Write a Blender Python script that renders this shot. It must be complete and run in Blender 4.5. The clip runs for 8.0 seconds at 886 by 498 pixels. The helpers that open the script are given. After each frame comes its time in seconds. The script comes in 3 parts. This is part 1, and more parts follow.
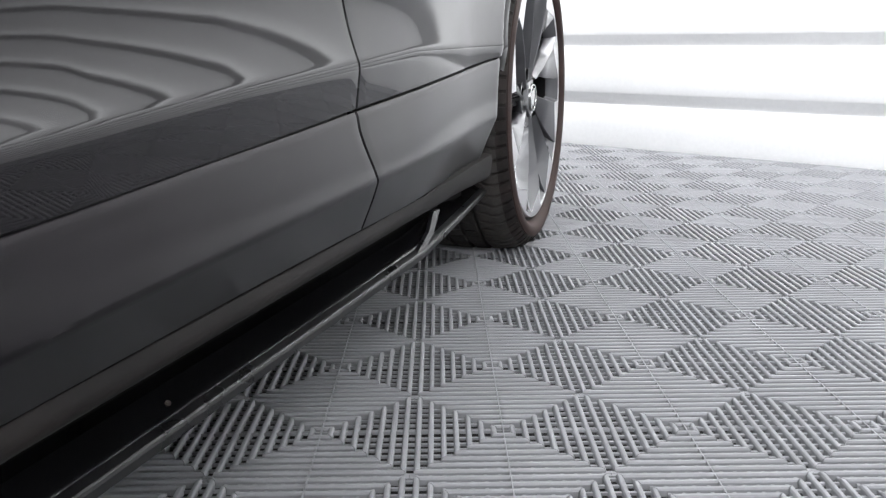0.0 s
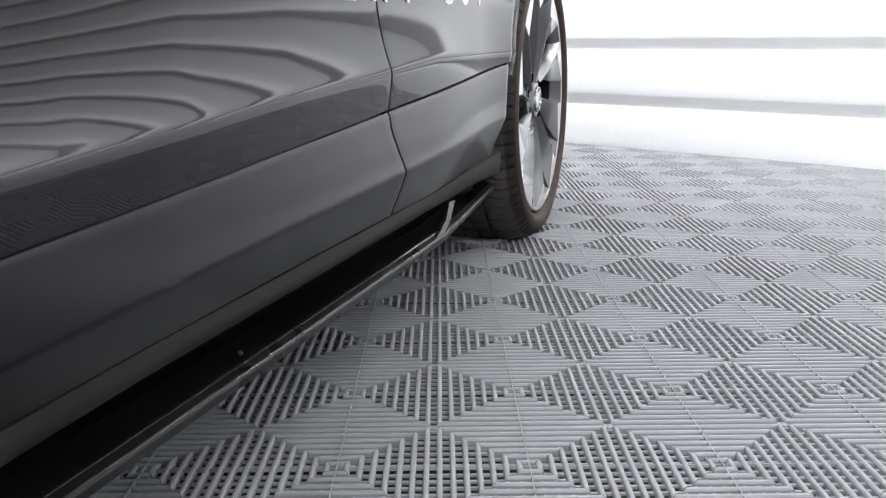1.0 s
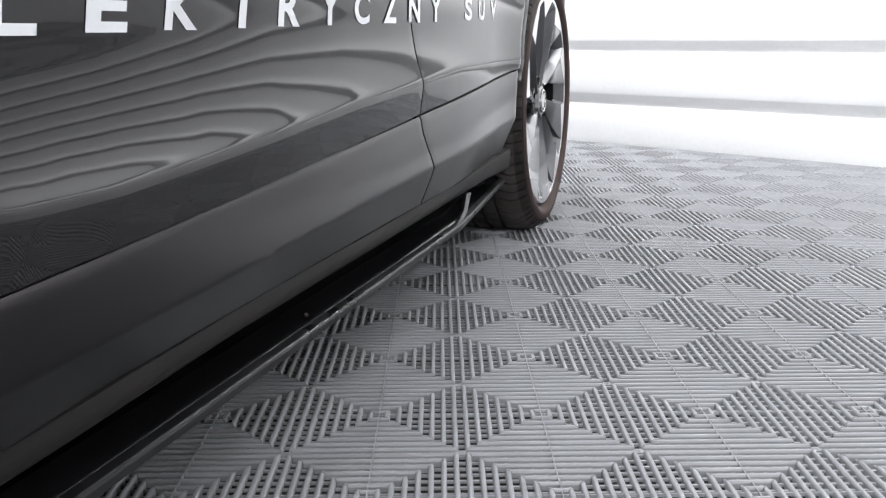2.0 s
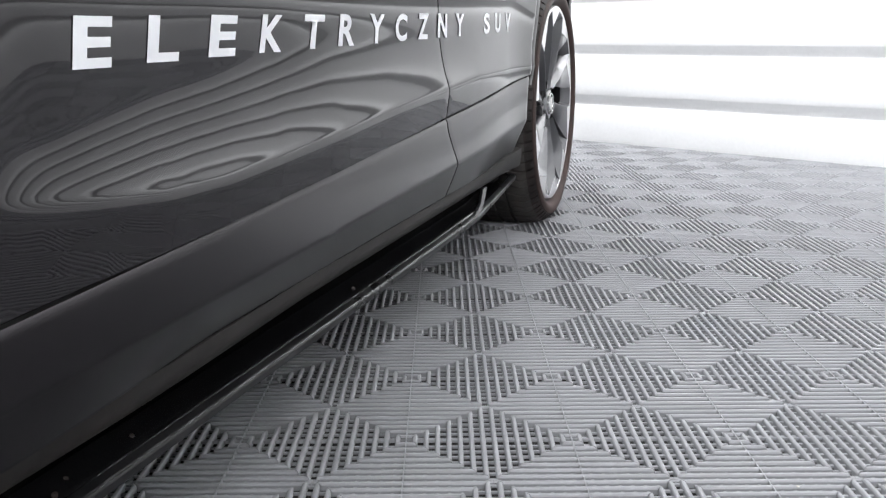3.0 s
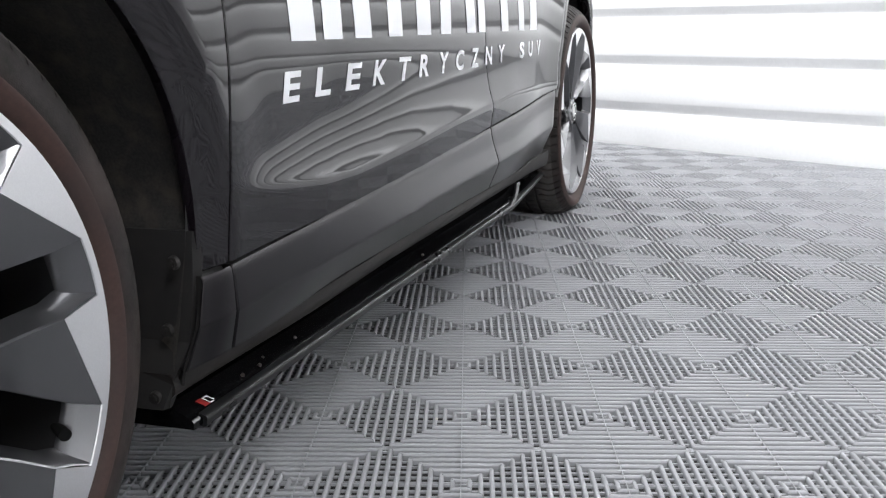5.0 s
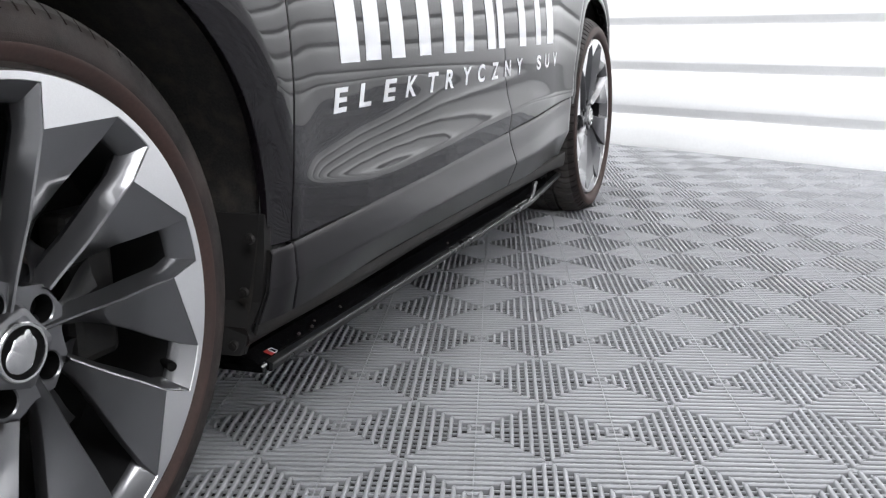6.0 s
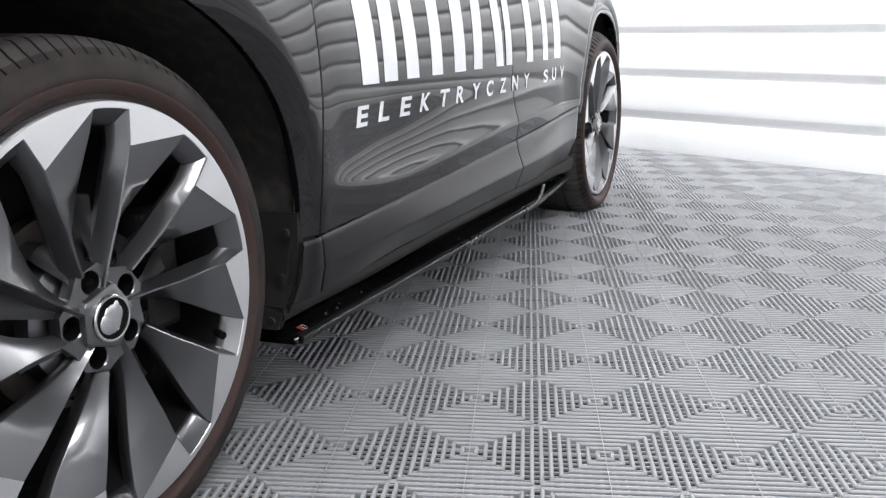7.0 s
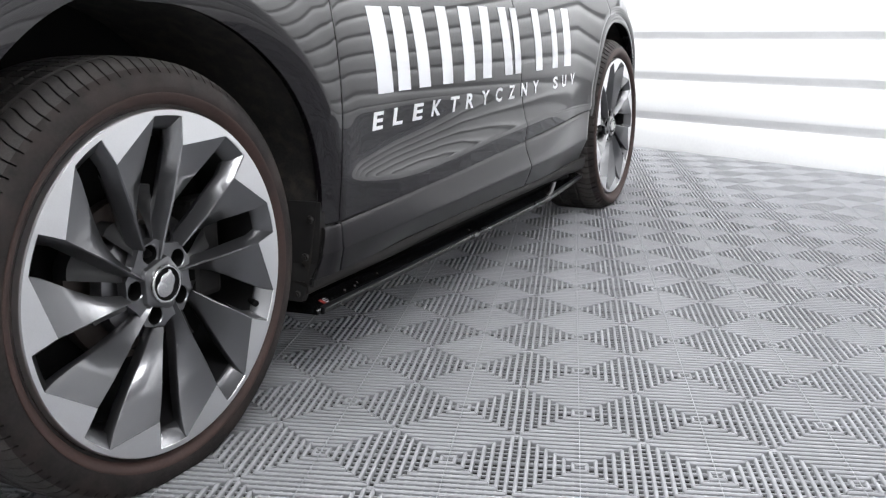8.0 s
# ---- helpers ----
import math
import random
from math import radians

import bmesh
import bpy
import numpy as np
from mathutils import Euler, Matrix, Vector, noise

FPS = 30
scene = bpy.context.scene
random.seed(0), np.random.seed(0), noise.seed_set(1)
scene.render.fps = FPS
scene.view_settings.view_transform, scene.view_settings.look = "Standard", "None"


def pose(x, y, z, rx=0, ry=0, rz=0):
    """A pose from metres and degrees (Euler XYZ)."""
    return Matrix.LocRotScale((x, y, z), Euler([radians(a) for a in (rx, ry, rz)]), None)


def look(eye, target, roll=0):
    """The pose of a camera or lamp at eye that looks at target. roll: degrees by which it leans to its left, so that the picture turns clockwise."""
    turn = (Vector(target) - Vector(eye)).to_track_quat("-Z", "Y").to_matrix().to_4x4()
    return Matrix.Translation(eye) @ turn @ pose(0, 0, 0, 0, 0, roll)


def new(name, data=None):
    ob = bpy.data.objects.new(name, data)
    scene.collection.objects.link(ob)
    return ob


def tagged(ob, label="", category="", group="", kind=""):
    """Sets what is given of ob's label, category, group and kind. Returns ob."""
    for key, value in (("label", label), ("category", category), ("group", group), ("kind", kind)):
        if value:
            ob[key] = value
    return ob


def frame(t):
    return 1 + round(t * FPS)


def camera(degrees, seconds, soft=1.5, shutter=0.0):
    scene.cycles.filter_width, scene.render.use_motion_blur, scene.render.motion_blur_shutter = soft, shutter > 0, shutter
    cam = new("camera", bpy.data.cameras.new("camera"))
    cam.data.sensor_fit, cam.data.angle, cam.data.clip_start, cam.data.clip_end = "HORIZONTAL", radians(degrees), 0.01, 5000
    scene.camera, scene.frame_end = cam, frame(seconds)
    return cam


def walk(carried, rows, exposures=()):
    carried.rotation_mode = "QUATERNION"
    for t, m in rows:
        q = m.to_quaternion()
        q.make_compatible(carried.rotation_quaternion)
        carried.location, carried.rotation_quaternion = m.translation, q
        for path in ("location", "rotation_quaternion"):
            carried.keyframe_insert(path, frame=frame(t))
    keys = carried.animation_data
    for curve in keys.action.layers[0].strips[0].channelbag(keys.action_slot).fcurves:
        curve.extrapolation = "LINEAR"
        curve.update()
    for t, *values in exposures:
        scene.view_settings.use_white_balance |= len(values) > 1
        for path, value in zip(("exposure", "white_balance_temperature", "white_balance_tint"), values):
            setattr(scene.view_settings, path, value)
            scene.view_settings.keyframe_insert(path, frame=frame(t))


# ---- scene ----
cam = camera(52.5, 8.0, 1.3)
PATH = [
    (0, (0.038, -1.197, 0.497), (0.046, 0.749, 0.035), -0.6),
    (0.5, (0.024, -1.272, 0.504), (0.031, 0.674, 0.042), -0.5),
    (1, (0.012, -1.362, 0.511), (0.017, 0.584, 0.05), -0.5),
    (1.5, (-0.008, -1.467, 0.525), (-0.001, 0.478, 0.06), -0.5),
    (3, (-0.063, -1.774, 0.565), (-0.064, 0.17, 0.095), -0.4),
    (3.5, (-0.087, -1.879, 0.576), (-0.091, 0.065, 0.106), -0.3),
    (4, (-0.104, -1.983, 0.593), (-0.112, -0.039, 0.123), -0.3),
    (4.5, (-0.111, -2.102, 0.612), (-0.138, -0.159, 0.141), -0.3),
    (6, (-0.085, -2.499, 0.662), (-0.205, -0.558, 0.196), -0.3),
    (6.5, (-0.061, -2.626, 0.687), (-0.212, -0.687, 0.221), -0.3),
    (7, (-0.026, -2.749, 0.711), (-0.208, -0.813, 0.245), -0.3),
    (7.5, (0.022, -2.878, 0.731), (-0.199, -0.946, 0.264), -0.2),
    (8, (0.083, -3.01, 0.748), (-0.189, -1.085, 0.28), -0.2),
]
walk(cam, [(t, look(eye, target, roll)) for t, eye, target, roll in PATH])

# ---- world and light ----
world = bpy.data.worlds.new("world")
scene.world = world
world.use_nodes = True
world.node_tree.nodes["Background"].inputs[0].default_value = (0.9, 0.95, 1.0, 1)
world.node_tree.nodes["Background"].inputs[1].default_value = 0.3
scene.view_settings.exposure = 0.0

ROOM = math.radians(-43.13)               # the heading of the far wall
ROOM_M = Matrix.Translation((0, 3.643, 0)) @ Matrix.Rotation(ROOM, 4, "Z")   # x along the far wall, y out of the room
CEILING = 3.3


def ceiling_lamp(x, y, w, d, watts, tilt, turn=0.0):
    data = bpy.data.lights.new("ceiling_softbox", "AREA")
    data.shape, data.size, data.size_y, data.energy = "RECTANGLE", w, d, watts
    data.color = (0.970, 0.980, 1.0)
    ob = new("ceiling_softbox", data)
    ob.matrix_world = ROOM_M @ Matrix.Translation((x, y, CEILING - 0.30)) @ Matrix.Rotation(turn, 4, "Z") @ Matrix.Rotation(tilt, 4, "X")
    return tagged(ob, "unseen white ceiling light panel, added to light the studio", "ceiling light", "ceiling lights")


for lx, watts, near in ((-1.2, 116, 116), (2.2, 164, 184), (5.6, 36, 96)):
    ceiling_lamp(lx, -0.75, 3.2, 0.35, 1.12 * watts, radians(45))     # unseen wash lamps added close to the far wall, grazing its boards
    ceiling_lamp(lx, -4.6, 2.6, 0.9, 1.25 * near, 0.0)
ceiling_lamp(8.1, -3.7, 5.0, 0.35, 170, radians(40), radians(-90))                # along the east wall; unseen, added to brighten the front wheel


# ---- materials ----
def material(name, color, rough=0.5, metal=0.0, coat=0.0, coat_rough=0.03, grain=0.0, grain_scale=400.0, stain=0.0,
             stain_scale=6.0, bump=0.0, bump_scale=300.0, stain_color=None, rough_var=0.0, piece=0.0, specular=0.5, coat_ior=1.5):
    m = bpy.data.materials.new(name)
    m.use_nodes = True
    nt = m.node_tree
    b = nt.nodes["Principled BSDF"]
    b.inputs["Roughness"].default_value = rough
    b.inputs["Metallic"].default_value = metal
    b.inputs["Coat Weight"].default_value = coat
    b.inputs["Coat Roughness"].default_value = coat_rough
    b.inputs["Specular IOR Level"].default_value = specular
    b.inputs["Coat IOR"].default_value = coat_ior
    co = nt.nodes.new("ShaderNodeTexCoord").outputs["Object"]

    def tex(scale, detail):
        n = nt.nodes.new("ShaderNodeTexNoise")
        n.inputs["Scale"].default_value, n.inputs["Detail"].default_value = scale, detail
        nt.links.new(co, n.inputs["Vector"])
        return n.outputs["Fac"]

    def remap(src, a0, a1, b0, b1):
        n = nt.nodes.new("ShaderNodeMapRange")
        for k, v in zip(("From Min", "From Max", "To Min", "To Max"), (a0, a1, b0, b1)):
            n.inputs[k].default_value = v
        nt.links.new(src, n.inputs["Value"])
        return n.outputs["Result"]

    def mix(kind, fac, a, c):
        n = nt.nodes.new("ShaderNodeMix")
        n.data_type, n.blend_type = "RGBA", kind
        for sock, v in ((n.inputs[0], fac), (n.inputs[6], a), (n.inputs[7], c)):
            if isinstance(v, (int, float)):
                sock.default_value = v
            elif isinstance(v, tuple):
                sock.default_value = (*v, 1)
            else:
                nt.links.new(v, sock)
        return n.outputs[2]

    out = None
    rgb = nt.nodes.new("ShaderNodeRGB")
    rgb.outputs[0].default_value = (*color, 1)
    out = rgb.outputs[0]
    if grain:
        out = mix("MULTIPLY", 1.0, out, remap(tex(grain_scale, 4), 0.3, 0.7, 1 - grain, 1 + grain))
    if stain:
        spot = remap(tex(stain_scale, 6), 0.45, 0.68, 0.0, stain)
        out = mix("MIX", spot, out, stain_color or tuple(c * 0.5 for c in color))
    if piece:
        rnd = nt.nodes.new("ShaderNodeObjectInfo").outputs["Random"]
        out = mix("MULTIPLY", 1.0, out, remap(rnd, 0, 1, 1 - piece, 1 + piece))
    nt.links.new(out, b.inputs["Base Color"])
    if rough_var:
        nt.links.new(remap(tex(stain_scale * 2.3, 5), 0.3, 0.7, rough - rough_var, rough + rough_var), b.inputs["Roughness"])
    if bump:
        n = nt.nodes.new("ShaderNodeBump")
        n.inputs["Strength"].default_value, n.inputs["Distance"].default_value = bump, 0.001
        nt.links.new(tex(bump_scale, 5), n.inputs["Height"])
        nt.links.new(n.outputs[0], b.inputs["Normal"])
    return m


WALL_WHITE = material("white_wall_paint", (0.86, 0.865, 0.87), 0.45, grain=0.02, grain_scale=60, stain=0.08, stain_scale=2.5, bump=0.05)
CEIL_GREY = material("ceiling_paint", (0.13, 0.135, 0.14), 0.8, grain=0.02, grain_scale=40)
# near black: the shade in the holes between the ribs is put into it
SHADED_CONCRETE = material("concrete", (0.035, 0.035, 0.035), 0.9, grain=0.15, grain_scale=80, bump=0.2)
TILE = material("grey_floor_plastic", (0.280, 0.284, 0.298), 0.5, grain=0.05, grain_scale=900, stain=0.25, stain_scale=5,
                stain_color=(0.250, 0.253, 0.265), bump=0.12, bump_scale=1500, rough_var=0.08, piece=0.035, specular=0.25)
PAINT = material("graphite_metallic_paint", (0.0048, 0.0036, 0.0050), 0.35, metal=0.0, coat=1.0, coat_rough=0.028, grain=0.08, grain_scale=2500, coat_ior=1.5, specular=0.0)
SATIN = material("graphite_satin_cladding", (0.0190, 0.0170, 0.0188), 0.28, metal=1.0, coat=0.30, coat_rough=0.09, grain=0.05, grain_scale=1500, stain=0.12, stain_scale=14, coat_ior=1.5)
SILL = material("dusty_satin_sill", (0.0100, 0.0086, 0.0083), 0.55, grain=0.1, grain_scale=900, stain=0.6, stain_scale=9, stain_color=(0.0185, 0.0148, 0.0135), specular=0.18)
GAP = material("dark_panel_gap", (0.008, 0.008, 0.008), 0.7)
GLOSS = material("black_gloss_plastic", (0.003, 0.003, 0.0033), 0.08, grain=0.1, rough_var=0.03, specular=0.3)
LIP = material("black_gloss_lip_plastic", (0.005, 0.005, 0.0055), 0.30, grain=0.05, rough_var=0.05, specular=0.45)
LINER = material("black_felt_liner", (0.015, 0.0138, 0.0128), 0.95, grain=0.5, grain_scale=300, stain=0.5, stain_scale=34,
                 stain_color=(0.060, 0.047, 0.038), bump=0.5, bump_scale=500)
TRIM = material("black_plastic_trim", (0.0115, 0.0110, 0.0110), 0.6, specular=0.25, grain=0.15, grain_scale=900, stain=0.3, stain_scale=25, stain_color=(0.02, 0.018, 0.016), bump=0.15, bump_scale=1200)
RUBBER = material("tyre_rubber", (0.0130, 0.0106, 0.0100), 0.66, grain=0.3, grain_scale=160, stain=0.7, stain_scale=11,
                  stain_color=(0.038, 0.0270, 0.0240), bump=0.35, bump_scale=700, rough_var=0.1, specular=0.25)
# grey rubber, lightened to make up for weak light on the tread
TREAD = material("worn_tread_rubber", (0.043, 0.040, 0.039), 0.75, grain=0.25, grain_scale=400, stain=0.5, stain_scale=18, stain_color=(0.066, 0.056, 0.052), bump=0.25, bump_scale=900, specular=0.25)
BEAD = material("brown_rim_guard_rubber", (0.040, 0.0215, 0.0180), 0.62, grain=0.15, grain_scale=200, stain=0.45, stain_scale=12, stain_color=(0.022, 0.018, 0.017), specular=0.3)
SILVER = material("machined_alloy", (0.76, 0.76, 0.77), 0.36, metal=1.0, grain=0.03, grain_scale=600, coat=0.3, coat_rough=0.1)
WHEELGREY = material("anthracite_wheel_paint", (0.1235, 0.1235, 0.130), 0.30, metal=0.85, coat=1.0, coat_rough=0.025, grain=0.05, grain_scale=1200)
# dark because the shade behind the spokes is put into the colour
SHADED_BARREL = material("dark_wheel_barrel", (0.016, 0.016, 0.017), 0.4, metal=0.3, stain=0.3, stain_scale=15, stain_color=(0.012, 0.011, 0.010))
STEEL = material("worn_brake_steel", (0.085, 0.072, 0.067), 0.5, metal=0.9, stain=0.5, stain_scale=18, stain_color=(0.05, 0.034, 0.028))
BLACK = material("matt_black_hole", (0.003, 0.003, 0.003), 0.8, specular=0.1)
CHROME = material("brushed_silver_cap", (0.58, 0.58, 0.58), 0.25, metal=1.0, grain=0.05)
VINYL = material("white_vinyl_decal", (0.78, 0.79, 0.81), 0.35, grain=0.01, coat=0.3, coat_rough=0.1)
RED = material("red_badge", (0.22, 0.016, 0.014), 0.3)
BOLT = material("dull_bolt", (0.03, 0.028, 0.027), 0.5, metal=0.6, grain=0.2)
DUST = material("pale_floor_dirt", (0.42, 0.40, 0.37), 0.9, grain=0.2)
UNDER = material("dark_underbody", (0.007, 0.007, 0.007), 0.9, grain=0.2, specular=0.1)


# ---- helpers for meshes ----
def part(name, geo, mat, parent=None, label="", smooth=False, sharp=28):
    """Links a mesh (a bmesh, or vertices and faces) as one object."""
    me = bpy.data.meshes.new(name)
    if isinstance(geo, bmesh.types.BMesh):
        geo.to_mesh(me)
        geo.free()
    else:
        me.from_pydata([tuple(p) for p in geo[0]], [], geo[1])
    me.materials.append(mat)
    if smooth:
        for p in me.polygons:
            p.use_smooth = True
        me.set_sharp_from_angle(angle=radians(sharp))
    me.update()
    ob = new(name, me)
    if parent is not None:
        ob.parent = parent
    if label:
        tagged(ob, label)
    return ob


def fix(bm):
    bmesh.ops.recalc_face_normals(bm, faces=bm.faces)
    return bm


def grid_mesh(rows, closed=False):
    """Vertices and faces of a sheet given as rows of points."""
    v = [p for r in rows for p in r]
    n = len(rows[0])
    f = []
    for i in range(len(rows) - 1):
        for j in range(n - 1 + closed):
            k = (j + 1) % n
            f.append((i * n + j, i * n + k, (i + 1) * n + k, (i + 1) * n + j))
    return v, f


def box_bm(size, at=(0, 0, 0), bevel=0.0, bm=None):
    own = bm is None
    bm = bm or bmesh.new()
    got = bmesh.ops.create_cube(bm, size=1.0, matrix=Matrix.Translation(at) @ Matrix.Diagonal((*size, 1)))
    if bevel:
        edges = {e for v in got["verts"] for e in v.link_edges}
        bmesh.ops.bevel(bm, geom=list(edges), offset=bevel, segments=2, affect="EDGES", profile=0.5)
    return bm


def sweep(profile, stations, cap=True):
    """A profile of (w, z) swept along v: stations of (v, dw, dz)."""
    bm = bmesh.new()
    rings = [[bm.verts.new((w + dw, v, z + dz)) for w, z in profile] for v, dw, dz in stations]
    n = len(profile)
    for a, b in zip(rings, rings[1:]):
        for j in range(n):
            bm.faces.new((a[j], a[(j + 1) % n], b[(j + 1) % n], b[j]))
    if cap:
        bm.faces.new(rings[0])
        bm.faces.new(rings[-1])
    return fix(bm)


def lathe(profile, steps, axis_z=0.0, squash=None, kr=1.0):
    """A ring about the x axis from a profile of (x, r)."""
    rows = []
    for i in range(steps):
        a = 2 * math.pi * i / steps
        rows.append([(x, kr * r * math.cos(a), axis_z + kr * r * math.sin(a)) for x, r in profile])
    rows.append(rows[0])
    v = [p for r in rows[:-1] for p in r]
    n = len(profile)
    f = []
    for i in range(steps):
        k = (i + 1) % steps
        for j in range(n - 1):
            f.append((i * n + j, i * n + j + 1, k * n + j + 1, k * n + j))
    if squash:
        v = [squash(p) for p in v]
    return v, f


def ease(x):
    x = min(max(x, 0.0), 1.0)
    return x * x * (3 - 2 * x)


def curve_through(xs, ys, x):
    """Smooth monotone-ish interpolation through knots."""
    if x <= xs[0]:
        return ys[0]
    if x >= xs[-1]:
        return ys[-1]
    i = max(k for k in range(len(xs) - 1) if xs[k] <= x)
    h = xs[i + 1] - xs[i]

    def slope(k):
        if k == 0:
            return (ys[1] - ys[0]) / (xs[1] - xs[0])
        if k == len(xs) - 1:
            return (ys[-1] - ys[-2]) / (xs[-1] - xs[-2])
        return (ys[k + 1] - ys[k - 1]) / (xs[k + 1] - xs[k - 1])
    t = (x - xs[i]) / h
    m0, m1 = slope(i) * h, slope(i + 1) * h
    return (2 * t**3 - 3 * t**2 + 1) * ys[i] + (t**3 - 2 * t**2 + t) * m0 + (-2 * t**3 + 3 * t**2) * ys[i + 1] + (t**3 - t**2) * m1


# ---- room ----
def room_part(name, geo, mat, parent=None, label="", smooth=False):
    ob = part(name, geo, mat, parent, label, smooth)
    if parent is None:
        ob.matrix_world = ROOM_M
    return ob


X0, X1, DEPTH = -4.6, 9.0, 7.4          # along the far wall, and how deep the room is
floor = room_part("floor", box_bm((X1 - X0 + 0.6, DEPTH + 0.6, 0.1), ((X0 + X1) / 2, -DEPTH / 2, -0.072)), SHADED_CONCRETE)
tagged(floor, "grey ribbed plastic tiles clicked together over a shade-darkened slab", "floor", kind="structure")
ceiling = room_part("ceiling", box_bm((X1 - X0 + 0.6, DEPTH + 0.6, 0.1), ((X0 + X1) / 2, -DEPTH / 2, CEILING + 0.05)), CEIL_GREY)
tagged(ceiling, "plain dark grey studio ceiling", "ceiling", kind="structure")

PITCH_Z = 0.2535                          # height of one wall board


def board_bm(length, top_z):
    """One wall board: flat face, undercut lower edge and a sloped rebate above the next one."""
    drops = [0.0, 0.004, 0.012, 0.020, 0.026, 0.032, 0.038, 0.044, 0.050, 0.058, 0.068, 0.080, 0.095, 0.115, 0.140, 0.175, 0.215, 0.245]
    lean = [0.46, 0.46, 0.46, 0.44, 0.36, 0.22, 0.04, -0.16, -0.30, -0.36, -0.34, -0.26, -0.16, -0.08, -0.03, 0.01, 0.02, 0.03]
    depth = [0.004]
    for k in range(1, len(drops)):
        depth.append(depth[-1] + (drops[k] - drops[k - 1]) * (lean[k] + lean[k - 1]) / 2)
    prof = [(0.06, top_z)] + [(d, top_z - h) for d, h in zip(depth, drops)] + [(depth[-1] + 0.002, top_z - PITCH_Z), (0.06, top_z - PITCH_Z)]
    bm = bmesh.new()
    a = [bm.verts.new((-length / 2, y, zz)) for y, zz in prof]
    b = [bm.verts.new((length / 2, y, zz)) for y, zz in prof]
    n = len(prof)
    for j in range(n):
        bm.faces.new((a[j], a[(j + 1) % n], b[(j + 1) % n], b[j]))
    bm.faces.new(a)
    bm.faces.new(b)
    return fix(bm)


def slat_wall(name, centre, turn, length, lean=0.0, label=""):
    wall = part(name, box_bm((length + 0.3, 0.12, CEILING + 0.1), (0, 0.12, CEILING / 2)), WALL_WHITE)
    wall.matrix_world = ROOM_M @ Matrix.Translation(centre) @ Matrix.Rotation(turn, 4, "Z")
    tagged(wall, label or "white horizontal wall boards with shadow gaps", "wall", kind="structure")
    skirting = part("baseboard", box_bm((length, 0.026, 0.13), (0, 0.036, 0.055), 0.004), WALL_WHITE, wall)
    first = None
    for k in range(13):
        bm = board_bm(length, 0.239 + PITCH_Z * (k + 1)) if first is None else None
        if first is None:
            first = part("board", bm, WALL_WHITE, wall, smooth=True, sharp=35)
            first.matrix_basis = Matrix.Rotation(lean, 4, "Y")
        else:
            o = new("board", first.data)
            o.parent = wall
            o.matrix_basis = Matrix.Translation((0, 0, PITCH_Z * k)) @ Matrix.Rotation(lean, 4, "Y")
    low = part("board", board_bm(length, 0.239), WALL_WHITE, wall, smooth=True, sharp=35)
    low.matrix_basis = Matrix.Rotation(lean, 4, "Y")
    return wall


LEN = X1 - X0
slat_wall("wall_north", ((X0 + X1) / 2, 0, 0), 0, LEN, math.radians(-0.0))
slat_wall("wall_east", (X1, -DEPTH / 2, 0), -math.pi / 2, DEPTH)
slat_wall("wall_west", (X0, -DEPTH / 2, 0), math.pi / 2, DEPTH)
slat_wall("wall_south", ((X0 + X1) / 2, -DEPTH, 0), math.pi, LEN)

# ---- car ----
CAR_M = Matrix.Translation((-0.577, -1.642, 0)) @ Matrix.Rotation(math.radians(-17.7), 4, "Z")
car = new("car")
car.matrix_world = CAR_M
tagged(car, "dark graphite grey electric SUV with white door lettering", "car")

REAR = 2.767                              # rear axle; the front axle is at 0
ARCH_Z, ARCH_R = 0.37, 0.426


def arch_r(v, c):
    """The front arch widens ahead of its axle."""
    return ARCH_R + (0.024 * ease(-v / 0.16) if c == 0.0 and v < 0 else 0.0)


def gap_z(v):
    """The line between painted panel and lower cladding."""
    d = v - 0.475
    return 0.360 + 0.040 * d + 0.007 * d * abs(d)


def dished(v):
    """How far the hollow of the doors has set in."""
    return ease((v - 0.472) / 0.11) * (1 - 0.4 * ease((v - 2.0) / 0.35))


def side_slopes(v):
    """Knots of height above the gap line and slope of the painted side there."""
    g = gap_z(v)
    on = dished(v)
    far = ease((v - 0.7) / 0.7)
    crest = float(np.interp(v, [0.50, 0.521, 0.576, 0.641, 0.719, 0.816, 0.938, 1.095, 1.302, 1.557, 1.782],
                            [0.452, 0.444, 0.436, 0.429, 0.422, 0.421, 0.427, 0.437, 0.451, 0.463, 0.477])) - g
    brow = float(np.interp(v, [0.50, 0.529, 0.585, 0.652, 0.732, 0.829, 0.951, 1.105], [0.480, 0.492, 0.498, 0.507, 0.518, 0.529, 0.546, 0.562])) - g
    foot = on * float(np.interp(v, [0.50, 0.53, 0.576, 0.641, 0.72, 0.82, 0.94, 1.095, 1.26, 1.43, 1.56, 1.80, 2.10],
                                [-0.14, -0.22, -0.29, -0.39, -0.47, -0.50, -0.48, -0.42, -0.35, -0.29, -0.25, -0.20, -0.15])) + 0.03 * (1 - on)
    lid = on * float(np.interp(v, [0.50, 0.53, 0.585, 0.65, 0.73, 0.83, 0.95, 1.10, 1.30, 1.55, 1.80], [0.075, 0.09, 0.10, 0.11, 0.12, 0.14, 0.155, 0.12, 0.06, 0.02, 0.0])) + 0.060 * (1 - on) * ease((v - 0.30) / 0.15)
    rise = [0.0, 0.2, 0.45, 0.7, 1.0]
